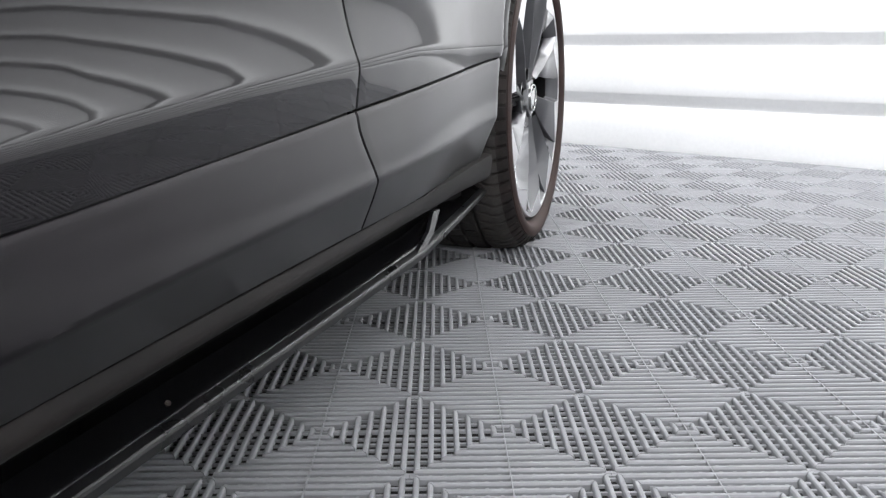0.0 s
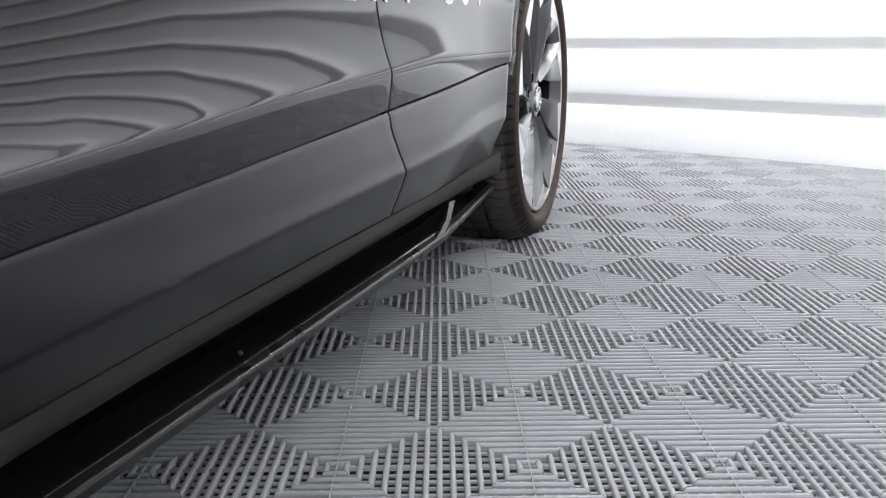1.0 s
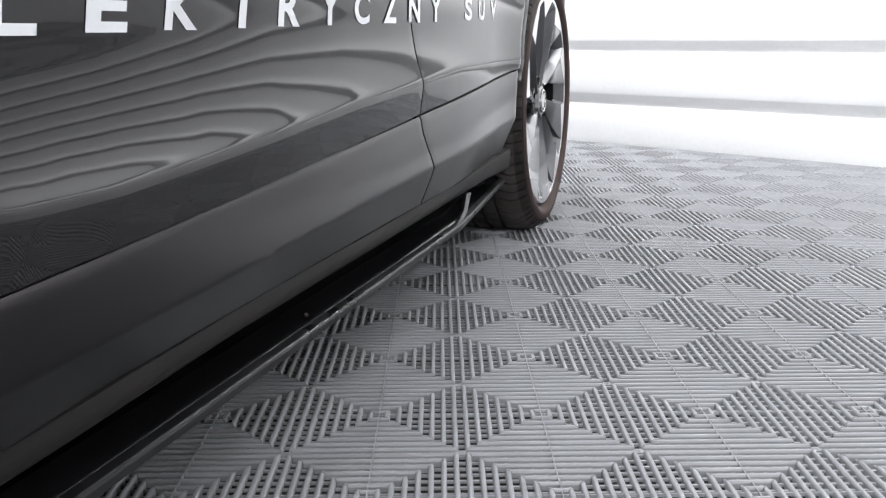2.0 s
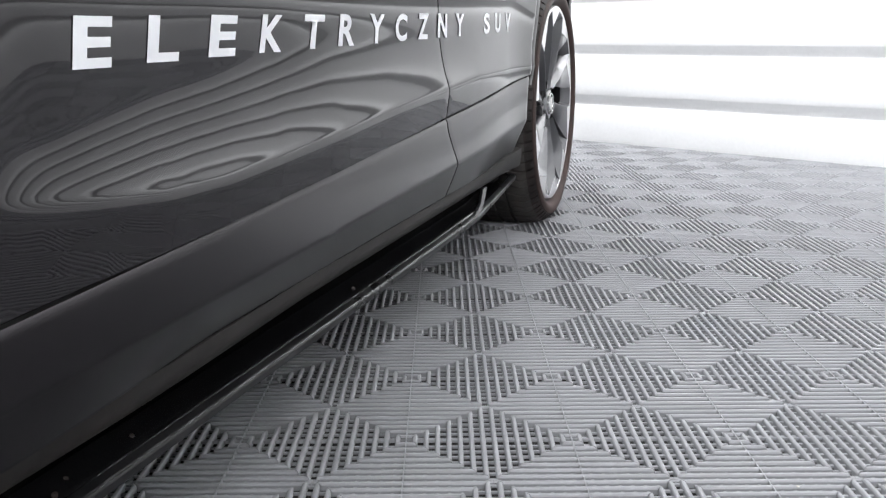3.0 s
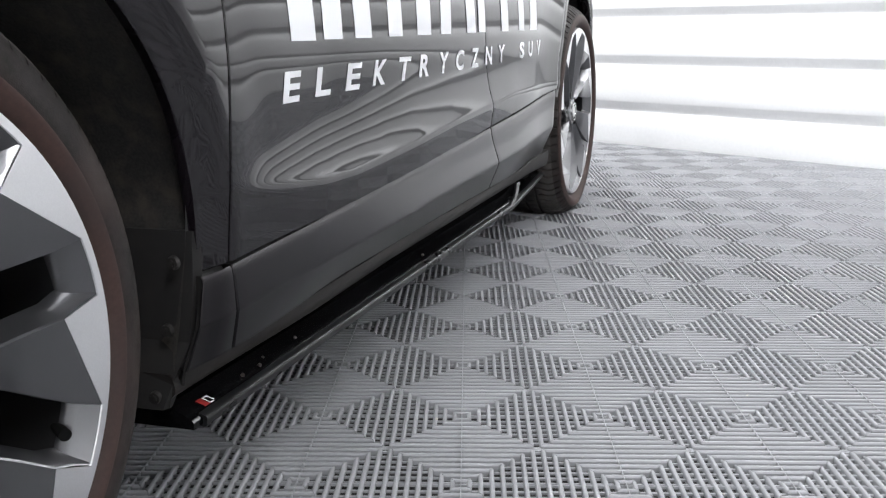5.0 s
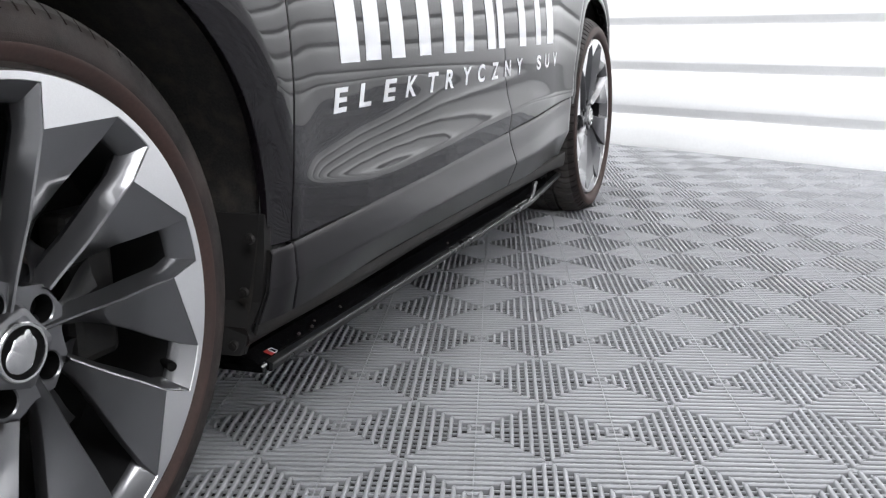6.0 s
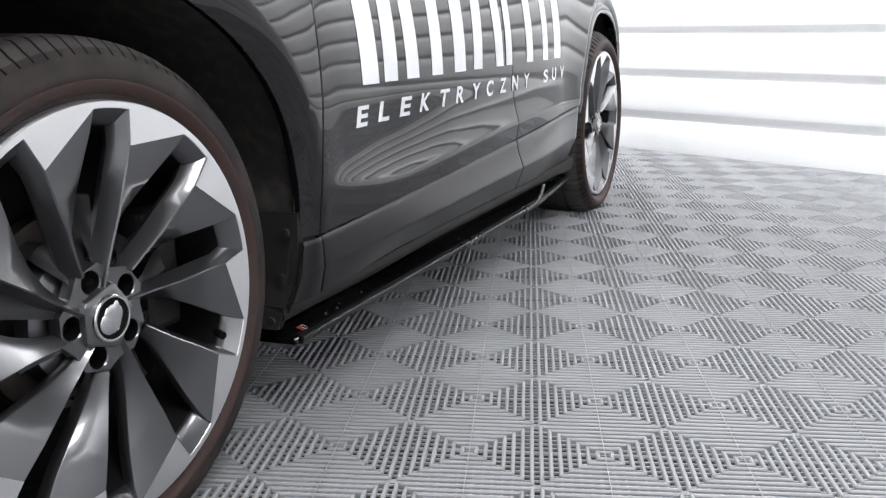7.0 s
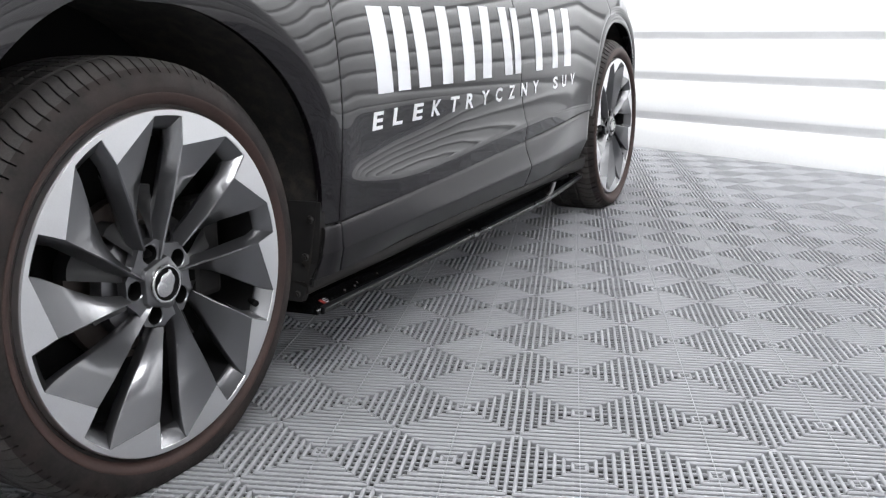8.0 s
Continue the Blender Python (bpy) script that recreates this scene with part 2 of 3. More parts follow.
    return ([0.0, crest - 0.003, crest + 0.003] + [crest + 0.004 + (brow - crest - 0.004) * u for u in rise[1:]] + [max(0.578 - g, brow + 0.006), 0.602 - g, 0.645 - g, 0.82 - g, 0.95 - g],
            [0.08 + 0.08 * far, 0.07 + 0.09 * far, foot] + [foot + (lid - foot) * u for u in rise[1:]] + [lid, -0.01, -0.035, -0.23, -0.40])


V_GRID = np.linspace(-0.85, 3.55, 441)
T_GRID = np.linspace(-0.02, 0.62, 321)
SIDE = np.zeros((441, 321))
for n_v, v_at in enumerate(V_GRID):
    kt, ks = side_slopes(v_at)
    mid = np.interp(T_GRID, kt, ks)
    mid = np.convolve(np.pad(mid, 2, mode="edge"), np.ones(5) / 5, mode="same")[2:-2]
    run = np.concatenate([[0], np.cumsum((mid[1:] + mid[:-1]) / 2 * (T_GRID[1] - T_GRID[0]))])
    SIDE[n_v] = run - np.interp(0.64 - gap_z(v_at), T_GRID, run)


def body_w(v, z):
    """Outward offset of the painted side."""
    top = 0.053 + 0.010 * ease((v - 0.15) / 0.25) * (1 - ease((v - 0.48) / 0.30)) - 0.010 * ease((v + 0.1) / 0.9) - 0.015 * ease((0.45 - v) / 1.1) - 0.003 * ease((v - 0.7) / 0.9) - 0.022 * ease((v - 1.70) / 0.90) - 0.16 * ease((v - 2.82) / 1.0)
    a = min(max((v - V_GRID[0]) / (V_GRID[1] - V_GRID[0]), 0), 439.999)
    b = min(max((z - gap_z(v) - T_GRID[0]) / (T_GRID[1] - T_GRID[0]), 0), 319.999)
    i, j = int(a), int(b)
    fa, fb = a - i, b - j
    w = top + float((SIDE[i, j] * (1 - fa) + SIDE[i + 1, j] * fa) * (1 - fb) + (SIDE[i, j + 1] * (1 - fa) + SIDE[i + 1, j + 1] * fa) * fb)
    for c in (0.0, REAR):
        d = max(math.hypot(v - c, z - ARCH_Z) - arch_r(v, c), 0.0)
        if d < 0.20:
            w += 0.004 * ease((0.16 - d) / 0.14) if c == 0.0 else 0.0
            if c == 0.0 and d < 0.062:
                w -= 0.32 * ((0.062 - d) - 0.006 * (1 - math.exp(-(0.062 - d) / 0.006)))
            elif c and d < 0.060:
                w -= 0.050 * ((0.060 - d) / 0.060) ** 2
        if c and d < 0.28:
            w += 0.026 * ((0.28 - d) / 0.28) ** 2
    return w


def arch_low(v, c):
    d = abs(v - c)
    r = arch_r(v, c)
    return ARCH_Z + math.sqrt(max(r**2 - d * d, 0)) if d < r else -1.0


def stops(a, b, step, extra=()):
    n = max(2, int(round((b - a) / step)) + 1)
    return sorted(set([round(a + (b - a) * i / (n - 1), 5) for i in range(n)] + [e for e in extra if a < e < b]))


ARC = [ARCH_R * math.sin(math.radians(k * 2.0)) for k in range(0, 46)]


def panel(name, v0, v1, bottom, top, mat, label="", step=0.012, rows=110, arch=None, shape=body_w, parent=None, edge=0.0017):
    """A painted panel between two seams, with folded-in edges."""
    extra = []
    if arch is not None:
        extra = [arch + s * a for a in ARC for s in (1, -1)]
    cols = stops(v0, v1, step, extra)
    sheet = []
    for v in cols:
        lo = bottom(v) if callable(bottom) else bottom
        if arch is not None:
            lo = max(lo, arch_low(v, arch))
        hi = top(v) if callable(top) else top
        line = []
        for i in range(rows + 1):
            z = lo + (hi - lo) * (i / rows) ** 1.25
            line.append([shape(v, z), v, z])
        # folded edges
        first, last = line[0], line[-1]
        line = [[first[0] - 0.014, v, first[2] + edge], [first[0] - edge, v, first[2]], [first[0] - 0.0004, v, first[2] + edge]] + line[1:]
        sheet.append([tuple(p) for p in line])
    a = [(p[0] - 0.014, p[1] + edge * 0.5, p[2]) for p in sheet[0]]
    a2 = [(p[0] - edge, p[1], p[2]) for p in sheet[0]]
    b = [(p[0] - 0.014, p[1] - edge * 0.5, p[2]) for p in sheet[-1]]
    b2 = [(p[0] - edge, p[1], p[2]) for p in sheet[-1]]
    sheet[0] = [(p[0] - 0.0004, p[1] + edge, p[2]) for p in sheet[0]]
    sheet[-1] = [(p[0] - 0.0004, p[1] - edge, p[2]) for p in sheet[-1]]
    verts, faces = grid_mesh([a, a2] + sheet + [b2, b])
    faces = [f[::-1] for f in faces]
    return part(name, (verts, faces), mat, parent or car, label, smooth=True)


SEAM_N, SEAM_F, GAPW = 0.474, 1.590, 0.0013
TOP = 0.93


def door_low(v):
    return gap_z(v) + 0.0018


def seam_curve(z):
    """The bend of the seam between the doors."""
    return curve_through([0.25, 0.30, 0.325, 0.345, 0.36, 0.39, 0.412, 0.437, 0.462, 0.51, 0.60, 0.95],
                         [0.034, 0.032, 0.026, 0.016, 0.006, -0.010, -0.012, -0.014, -0.016, -0.028, -0.046, -0.070], z)


fender = panel("front_fender", -0.1285, SEAM_N - GAPW, door_low, TOP, PAINT, arch=0.0)
front_bumper = panel("front_bumper", -0.80, -0.1315, door_low, TOP, PAINT, arch=0.0)
front_door = panel("front_door", SEAM_N + GAPW, SEAM_F - GAPW, door_low, TOP, PAINT)
rear_door = panel("rear_door", SEAM_F + GAPW, 2.638, door_low, TOP, PAINT, arch=REAR)
quarter = panel("rear_quarter", 2.643, 3.45, door_low, TOP, PAINT, arch=REAR)

# the seam between the doors bends: shift the panel edges along it
for ob, side in ((front_door, -1), (rear_door, 1)):
    for p in ob.data.vertices:
        d = abs(p.co.y - SEAM_F)
        p.co.y += seam_curve(p.co.z) * (1 - ease(d / 0.22))


def clad_w(v, z):
    """Lower cladding: rolled top edge, crease, tuck to the sill."""
    g, base = gap_z(v), 0.256
    q = (g - z) / (g - base)
    low = 0.0365 - 0.0195 * ease((v - 0.50) / 0.35)
    start = float(np.interp(q, [0.0, 0.03, 0.07, 0.14, 0.30, 0.545, 0.565, 1.0], [0.0395, 0.0420, 0.0430, 0.0437, 0.0448, 0.0462, 0.0456, low]))
    flat = float(np.interp(q, [0.0, 0.03, 0.07, 0.14, 0.30, 0.545, 0.565, 1.0], [0.0370, 0.0392, 0.0402, 0.0413, 0.0443, 0.0492, 0.0484, low]))
    flat = start + (flat - start) * ease((v - 0.60) / 0.50)
    level = float(np.interp(q, [0.0, 0.03, 0.07, 0.14, 0.30, 0.545, 0.565, 1.0], [0.0375, 0.0400, 0.0411, 0.0421, 0.0447, 0.0488, 0.0478, 0.0190]))
    flat += (level - flat) * ease((v - 1.25) / 0.6)
    k = flat
    d = math.hypot(v - REAR, z - ARCH_Z) - ARCH_R
    if d < 0.28:
        k += 0.013 * ((0.28 - max(d, 0.0)) / 0.28) ** 2
    if d < 0.070:
        k -= 0.052 * ((0.070 - max(d, 0.0)) / 0.070) ** 2
    k -= 0.006 * ease((0.46 - v) / 0.05)
    rear = ease((v - 1.75) / 0.6)
    k += 0.005 * (1 - rear)
    k -= rear * (0.005 + 0.024 * q) + 0.003 * ease((v - 1.80) / 0.50)
    return k


def clad(name, v0, v1, **kw):
    return panel(name, v0, v1, lambda v: 0.2535 + 0.0085 * ease((v - 0.5) / 1.0), lambda v: gap_z(v) - 0.0008, SATIN, shape=clad_w, rows=40, edge=0.0022, **kw)


fc = clad("fender_cladding", 0.405, SEAM_N - GAPW)
rim_x = min(p.co.y for p in fc.data.vertices) + 0.0015
for p in fc.data.vertices:
    # its front edge leans with the arch, and folds in only a little
    if p.co.y < rim_x:
        p.co.x += 0.6 * max(0.0, clad_w(0.43, max(p.co.z, 0.256)) - 0.003 - p.co.x)
    lean = 0.016 + 0.36 * min(p.co.z - 0.350, 0.0)
    p.co.y += lean * (SEAM_N - p.co.y) / (SEAM_N - 0.405)
c1 = clad("front_door_cladding", SEAM_N + GAPW, SEAM_F - GAPW)
c2 = clad("rear_door_cladding", SEAM_F + GAPW, 2.33)
for ob in (c1, c2):
    for p in ob.data.vertices:
        d = abs(p.co.y - SEAM_F)
        p.co.y += seam_curve(p.co.z) * (1 - ease(d / 0.22))


def tuck_in(v):
    return -0.022 * ease((v - 1.72) / 0.70) - 0.010 * ease((0.75 - v) / 0.35)


def bumper_w(v, z):
    return body_w(v, gap_z(v) + 0.004) - 0.004 - 0.16 * (gap_z(v) - z) ** 1.2


rear_bumper = panel("rear_bumper_side", REAR + 0.405, 3.45, 0.235, lambda v: gap_z(v) - 0.0012, SATIN, shape=bumper_w, rows=20, edge=0.003)

# raised flange round the rear arch
rows = []
for a in range(172, 20, -3):
    c, sn = math.cos(radians(a)), math.sin(radians(a))
    line = []
    for r, out in ((ARCH_R + 0.030, -0.004), (ARCH_R + 0.026, 0.0015), (ARCH_R + 0.008, 0.0060), (ARCH_R - 0.004, 0.0070), (ARCH_R - 0.008, 0.0040), (ARCH_R - 0.008, -0.020)):
        v, z = REAR + r * c, ARCH_Z + r * sn
        hold = ARCH_R + 0.026
        line.append((body_w(REAR + hold * c, ARCH_Z + hold * sn) + out, v, z))
    rows.append(line)
vv, ff = grid_mesh(rows)
bm = bmesh.new()
pts = [bm.verts.new(p) for p in vv]
for f in ff:
    bm.faces.new([pts[i] for i in f])
part("arch_flange", fix(bm), PAINT, car, smooth=True, sharp=40)

# dark carrier behind the seams
rows = []
for v in stops(0.42, 2.30, 0.03):
    rows.append([(min(clad_w(v, 0.26), 0.0) - 0.02, v, 0.22), (clad_w(v, 0.31) - 0.013, v, 0.31), (clad_w(v, gap_z(v) - 0.01) - 0.013, v, gap_z(v) - 0.006),
                 (body_w(v, gap_z(v) + 0.01) - 0.012, v, gap_z(v) + 0.01)] + [(body_w(v, z) - 0.012, v, z) for z in (0.48, 0.54, 0.6, 0.66, 0.72, 0.8, 0.9)])
vv, ff = grid_mesh(rows)
part("door_frame", (vv, [f[::-1] for f in ff]), GAP, car)

# sill rib below the doors
rows = []
for v in stops(0.392, 2.364, 0.03):
    hi = float(np.interp(v, [0.39, 0.60, 0.80, 1.04, 1.80, 2.36], [0.2450, 0.2485, 0.2535, 0.2590, 0.2615, 0.266]))
    lo = float(np.interp(v, [0.39, 0.60, 0.80, 1.04, 1.80, 2.10, 2.36], [0.214, 0.218, 0.222, 0.228, 0.230, 0.223, 0.211]))
    mid, up = (hi - lo) / 0.045, 0.006 * ease((v - 1.7) / 0.4)
    rows.append([(w + tuck_in(v), v, z) for w, z in ((-0.05, hi), (0.0155, hi), (0.0195 + up, hi - 0.003), (0.0225 + 0.6 * up, hi - 0.018 * mid), (0.0232, lo + 0.013), (0.0222, lo + 0.008),
                                                     (0.0180, lo + 0.0035), (0.0120, lo + 0.0010), (0.004, lo), (-0.05, lo - 0.001))])
vv, ff = grid_mesh(rows)
n = len(rows[0])
ff += [tuple(range(n)), tuple(range(len(vv) - n, len(vv)))]
bm = bmesh.new()
pts = [bm.verts.new(p) for p in vv]
for f in ff:
    bm.faces.new([pts[i] for i in f])
part("sill", fix(bm), SILL, car, "dusty dark satin sill strip", smooth=True, sharp=35)


# side skirt with a sharp lip
def lip_w(v):
    return 0.022 - 0.051 * max(0.0, (v - 1.87) / 0.56) ** 1.05


skirt = part("side_skirt", sweep([(-0.09, 0.1880), (-0.0142, 0.1985), (-0.0125, 0.1968), (-0.0092, 0.1939), (-0.005, 0.1917), (0.002, 0.1888), (0.016, 0.1815), (0.019, 0.1785), (0.019, 0.170), (-0.09, 0.166)],
                                 [(v, lip_w(v) - 0.022 + 0.0, -0.001) for v in stops(0.414, 2.425, 0.04)]), GLOSS, car, "glossy black add-on side skirt", smooth=True, sharp=32)
part("skirt_lip", sweep([(0.0140, 0.1832), (0.0228, 0.1803), (0.0250, 0.1790), (0.0258, 0.1765), (0.0240, 0.1675), (0.0205, 0.1655), (0.0150, 0.1660)],
                        [(v, lip_w(v) - 0.022, 0.0) for v in stops(0.432, 2.43, 0.03)]), LIP, skirt, "glossy black skirt lip")
# winglet at the rear end of the skirt
bm = bmesh.new()
wing = [((0.022, 1.845, 0.181), (0.022, 1.885, 0.179)), ((0.012, 1.93, 0.194), (0.012, 1.955, 0.187)), ((-0.002, 2.00, 0.214), (-0.002, 2.035, 0.212))]
ringp = []
for a, b in wing:
    ringp.append([bm.verts.new(a), bm.verts.new(b), bm.verts.new((b[0] - 0.006, b[1], b[2])), bm.verts.new((a[0] - 0.006, a[1], a[2]))])
for a, b in zip(ringp, ringp[1:]):
    for j in range(4):
        bm.faces.new((a[j], a[(j + 1) % 4], b[(j + 1) % 4], b[j]))
bm.faces.new(ringp[0])
bm.faces.new(ringp[-1])
part("winglet", fix(bm), LIP, skirt)
# small badge and fixing screws on the skirt
for nm, mat, y0, y1, x0, x1 in (("badge_red", RED, 0.446, 0.456, 0.000, 0.012), ("badge_white", VINYL, 0.4575, 0.459, 0.001, 0.012), ("badge_white", VINYL, 0.459, 0.466, 0.0105, 0.012),
                                ("badge_white", VINYL, 0.459, 0.466, 0.001, 0.0023), ("badge_white", VINYL, 0.466, 0.4678, 0.0023, 0.0105)):
    bm = bmesh.new()
    q = [bm.verts.new((x, y, 0.1805 + (0.016 - x) * 0.520 + 0.0014)) for x, y in ((x0, y0), (x1, y0 + 0.004), (x1, y1 + 0.004), (x0, y1))]
    bm.faces.new(q)
    part(nm, fix(bm), mat, skirt)


for v, w in ((1.235, 0.002), (0.700, 0.000), (0.585, 0.008), (0.610, -0.002), (0.545, 0.006)):
    bm = bmesh.new()
    bmesh.ops.create_cone(bm, cap_ends=True, segments=14, radius1=0.0030, radius2=0.0022, depth=0.003, matrix=Matrix.Translation((w, v, 0.1885)) @ Matrix.Rotation(0.48, 4, "Y"))
    part("screw", bm, STEEL, skirt, "small dull metal skirt screw")


# wheel arch liners
def liner(name, c, tail):
    path = []
    for a in range(188, 4, -4):
        r = 0.011 + arch_r(ARCH_R * math.cos(math.radians(a)), c)
        path.append((c + r * math.cos(math.radians(a)), ARCH_Z + r * math.sin(math.radians(a))))
    path = [(c - 0.43, 0.22)] + path + tail
    rim = [body_w(v, max(z, gap_z(v))) - 0.010 - 0.10 * max(0.0, gap_z(v) - z) for v, z in path]
    rows = [[(e, c + (v - c) * 0.99, ARCH_Z + (z - ARCH_Z) * 0.99) for e, (v, z) in zip(rim, path)],
            [(e - 0.008, v, z) for e, (v, z) in zip(rim, path)]]
    for w, k in ((-0.05, 1.01), (-0.14, 1.02), (-0.30, 1.02)):
        rows.append([(w, c + (v - c) * k, ARCH_Z + (z - ARCH_Z) * k) for v, z in path])
    vv, ff = grid_mesh(rows)
    ob = part(name, (vv, ff), LINER, car, "dusty black felt wheel arch liner", smooth=True)
    back = [(-0.30, c + (v - c) * 1.02, ARCH_Z + (z - ARCH_Z) * 1.02) for v, z in path]
    part("inner_wall", (back, [tuple(range(len(back)))]), UNDER, ob)
    return ob


front_liner = liner("front_arch_liner", 0.0, [(0.424, 0.395), (0.412, 0.30), (0.392, 0.205)])
liner("rear_arch_liner", REAR, [(REAR + 0.43, 0.25)])

# moulded edge plate of the front liner, with its bolts
bm = bmesh.new()
outl = [(0.434, 0.410), (0.430, 0.36), (0.424, 0.28), (0.408, 0.245), (0.394, 0.205)]
ra = [bm.verts.new((0.034 - 0.030 * max(0, (0.30 - z) / 0.1), v, z)) for v, z in outl]
rb = [bm.verts.new((0.030 - 0.030 * max(0, (0.30 - z) / 0.1), v - 0.012, z)) for v, z in outl]
rc = [bm.verts.new((-0.06, v - 0.018, z)) for v, z in outl]
for r0, r1 in ((ra, rb), (rb, rc)):
    for j in range(len(outl) - 1):
        bm.faces.new((r0[j], r0[j + 1], r1[j + 1], r1[j]))
bm.faces.new((ra[0], rb[0], rc[0]))
part("liner_edge_plate", fix(bm), TRIM, front_liner, "black plastic edge plate with bolts")
# return of the cladding back to that plate
rows = []
for k in range(9):
    z = 0.240 + (0.358 - 0.240) * k / 8
    front = 0.405 + 0.016 + 0.36 * min(z - 0.350, 0.0) + 0.0012
    back = float(np.interp(z, [0.245, 0.28, 0.36], [0.408, 0.424, 0.430])) - 0.001
    out = 0.034 - 0.030 * max(0.0, (0.30 - z) / 0.1)
    rows.append([(clad_w(0.43, max(z, 0.256)) - 0.004, front - 0.0008, z), (clad_w(0.43, max(z, 0.256)) - 0.008, front - 0.0006, z), (out - 0.004, back - 0.006, z), (out - 0.004, back + 0.012, z)])
vv, ff = grid_mesh(rows)
bm = bmesh.new()
pts = [bm.verts.new(p) for p in vv]
for f in ff:
    bm.faces.new([pts[i] for i in f])
part("cladding_return", fix(bm), TRIM, car, smooth=True, sharp=40)
for w, v, z in ((0.016, 0.402, 0.377), (0.006, 0.395, 0.298), (-0.010, 0.385, 0.218)):
    bm = bmesh.new()
    bmesh.ops.create_cone(bm, cap_ends=True, segments=16, radius1=0.0085, radius2=0.007, depth=0.005,
                          matrix=Matrix.Translation((w, v, z)) @ Matrix.Rotation(math.pi / 2, 4, "X"))
    bmesh.ops.create_cone(bm, cap_ends=True, segments=6, radius1=0.0042, radius2=0.004, depth=0.008,
                          matrix=Matrix.Translation((w, v, z)) @ Matrix.Rotation(math.pi / 2, 4, "X"))
    part("bolt", bm, BOLT, car)

# closed rest of the body; unseen core and floor pan added to block light
bm = box_bm((1.40, 4.2, 0.70), (-1.02, 1.32, 0.575), 0.03)
part("body_core", bm, UNDER, car)
part("floor_pan", box_bm((1.62, 1.84, 0.085), (-0.85, 1.38, 0.2105), 0.006), UNDER, car)
rows = []
for v in stops(-0.80, 3.45, 0.05):
    e = body_w(v, TOP)
    rows.append([(e - 0.0004, v, TOP), (e - 0.02, v, TOP + 0.02), (e - 0.06, v, TOP + 0.035), (-1.72, v, TOP + 0.04)])
vv, ff = grid_mesh(rows)
part("shoulder", (vv, [f[::-1] for f in ff]), PAINT, car, smooth=True)

# the far side, mirrored, and both ends
MID = -0.87
for ob in [fender, front_bumper, front_door, rear_door, quarter, fc, c1, c2, rear_bumper]:
    faces = [tuple(p.vertices)[::-1] for p in ob.data.polygons]
    part(ob.name.split(".")[0], ([(2 * MID - p.co.x, p.co.y, p.co.z) for p in ob.data.vertices], faces), ob.data.materials[0], car, smooth=True)
for name, v_end, bow in (("front_fascia", -0.80, -0.16), ("tailgate", 3.45, 0.10)):
    rows = []
    for k in range(15):
        z = 0.235 + (TOP + 0.035 - 0.235) * k / 14
        half = body_w(v_end, max(min(z, TOP), gap_z(v_end))) - MID
        rows.append([(MID + half * (j / 12 - 1), v_end + bow * (1 - (j / 12 - 1) ** 4) * (1 - 0.25 * (k / 14) ** 2), z) for j in range(25)])
    vv, ff = grid_mesh(rows)
    part(name, (vv, ff), PAINT, car, smooth=True)

# roof and windows above the doors, unseen; added so the car's height blocks light
rows = []
for v in stops(0.30, 3.55, 0.05):
    roof = float(np.interp(v, [0.30, 0.75, 1.15, 1.6, 2.4, 2.9, 3.3, 3.55], [0.975, 1.30, 1.52, 1.60, 1.58, 1.50, 1.30, 0.975]))
    e = body_w(v, TOP) - 0.06
    f = (roof - 0.97) / 0.63
    rows.append([(e, v, 0.966), (e - 0.05 * f, v, 0.97 + 0.28 * f), (e - 0.15 * f, v, 0.97 + 0.52 * f), (e - 0.24 * f, v, 0.97 + 0.60 * f), (-0.86, v, roof),
                 (-1.48, v, 0.97 + 0.60 * f), (-1.57, v, 0.97 + 0.52 * f), (-1.67, v, 0.966)])
vv, ff = grid_mesh(rows)
part("cabin", (vv, [q[::-1] for q in ff]), GLOSS, car, "unseen dark glazed cabin added above the doors", smooth=True)

# ---- lettering ----
def glyph(ch, width, height):
    """A built-in letter, scaled to a box."""
    cu = bpy.data.curves.new("letter", "FONT")
    cu.body, cu.size, cu.offset = ch, 1.0, 0.032
    tmp = bpy.data.objects.new("letter", cu)
    me = bpy.data.meshes.new_from_object(tmp)
    bpy.data.objects.remove(tmp)
    bm = bmesh.new()
    bm.from_mesh(me)
    bpy.data.meshes.remove(me)
    bpy.data.curves.remove(cu)
    xs, ys = [p.co.x for p in bm.verts], [p.co.y for p in bm.verts]
    for p in bm.verts:
        p.co.x = (p.co.x - min(xs)) / (max(xs) - min(xs)) * width
        p.co.y = (p.co.y - min(ys)) / (max(ys) - min(ys)) * height
    bmesh.ops.triangulate(bm, faces=bm.faces)
    for _ in range(2):
        longe = [e for e in bm.edges if e.calc_length() > 0.014]
        if longe:
            bmesh.ops.subdivide_edges(bm, edges=longe, cuts=1)
            bmesh.ops.triangulate(bm, faces=bm.faces)
    return bm


def lay_on_door(bm, v0, z0, slant=0.0):
    for p in bm.verts:
        z = z0 + p.co.y
        v = v0 + p.co.x + slant * p.co.y
        p.co = (body_w(v, z) + 0.0008 + 0.0008 * (1 - ease(abs(v - 1.55) / 0.28)), v, z)
    bmesh.ops.recalc_face_normals(bm, faces=bm.faces)
    if sum(f.normal.x for f in bm.faces) < 0:
        bmesh.ops.reverse_faces(bm, faces=bm.faces)
    return bm


for k, ch in enumerate("ELEKTRYCZNY SUV"):
    if ch == " ":
        continue
    v = 0.613 + 0.1026 * k
    wide = 0.051 if ch not in "TYV" else 0.056
    bm = lay_on_door(glyph(ch, wide, 0.0405), v, 0.5385 + 0.026 * k / 14, 0.05)
    part("letter", bm, VINYL, front_door if v < SEAM_F - 0.05 else rear_door, "white vinyl letter " + ch)


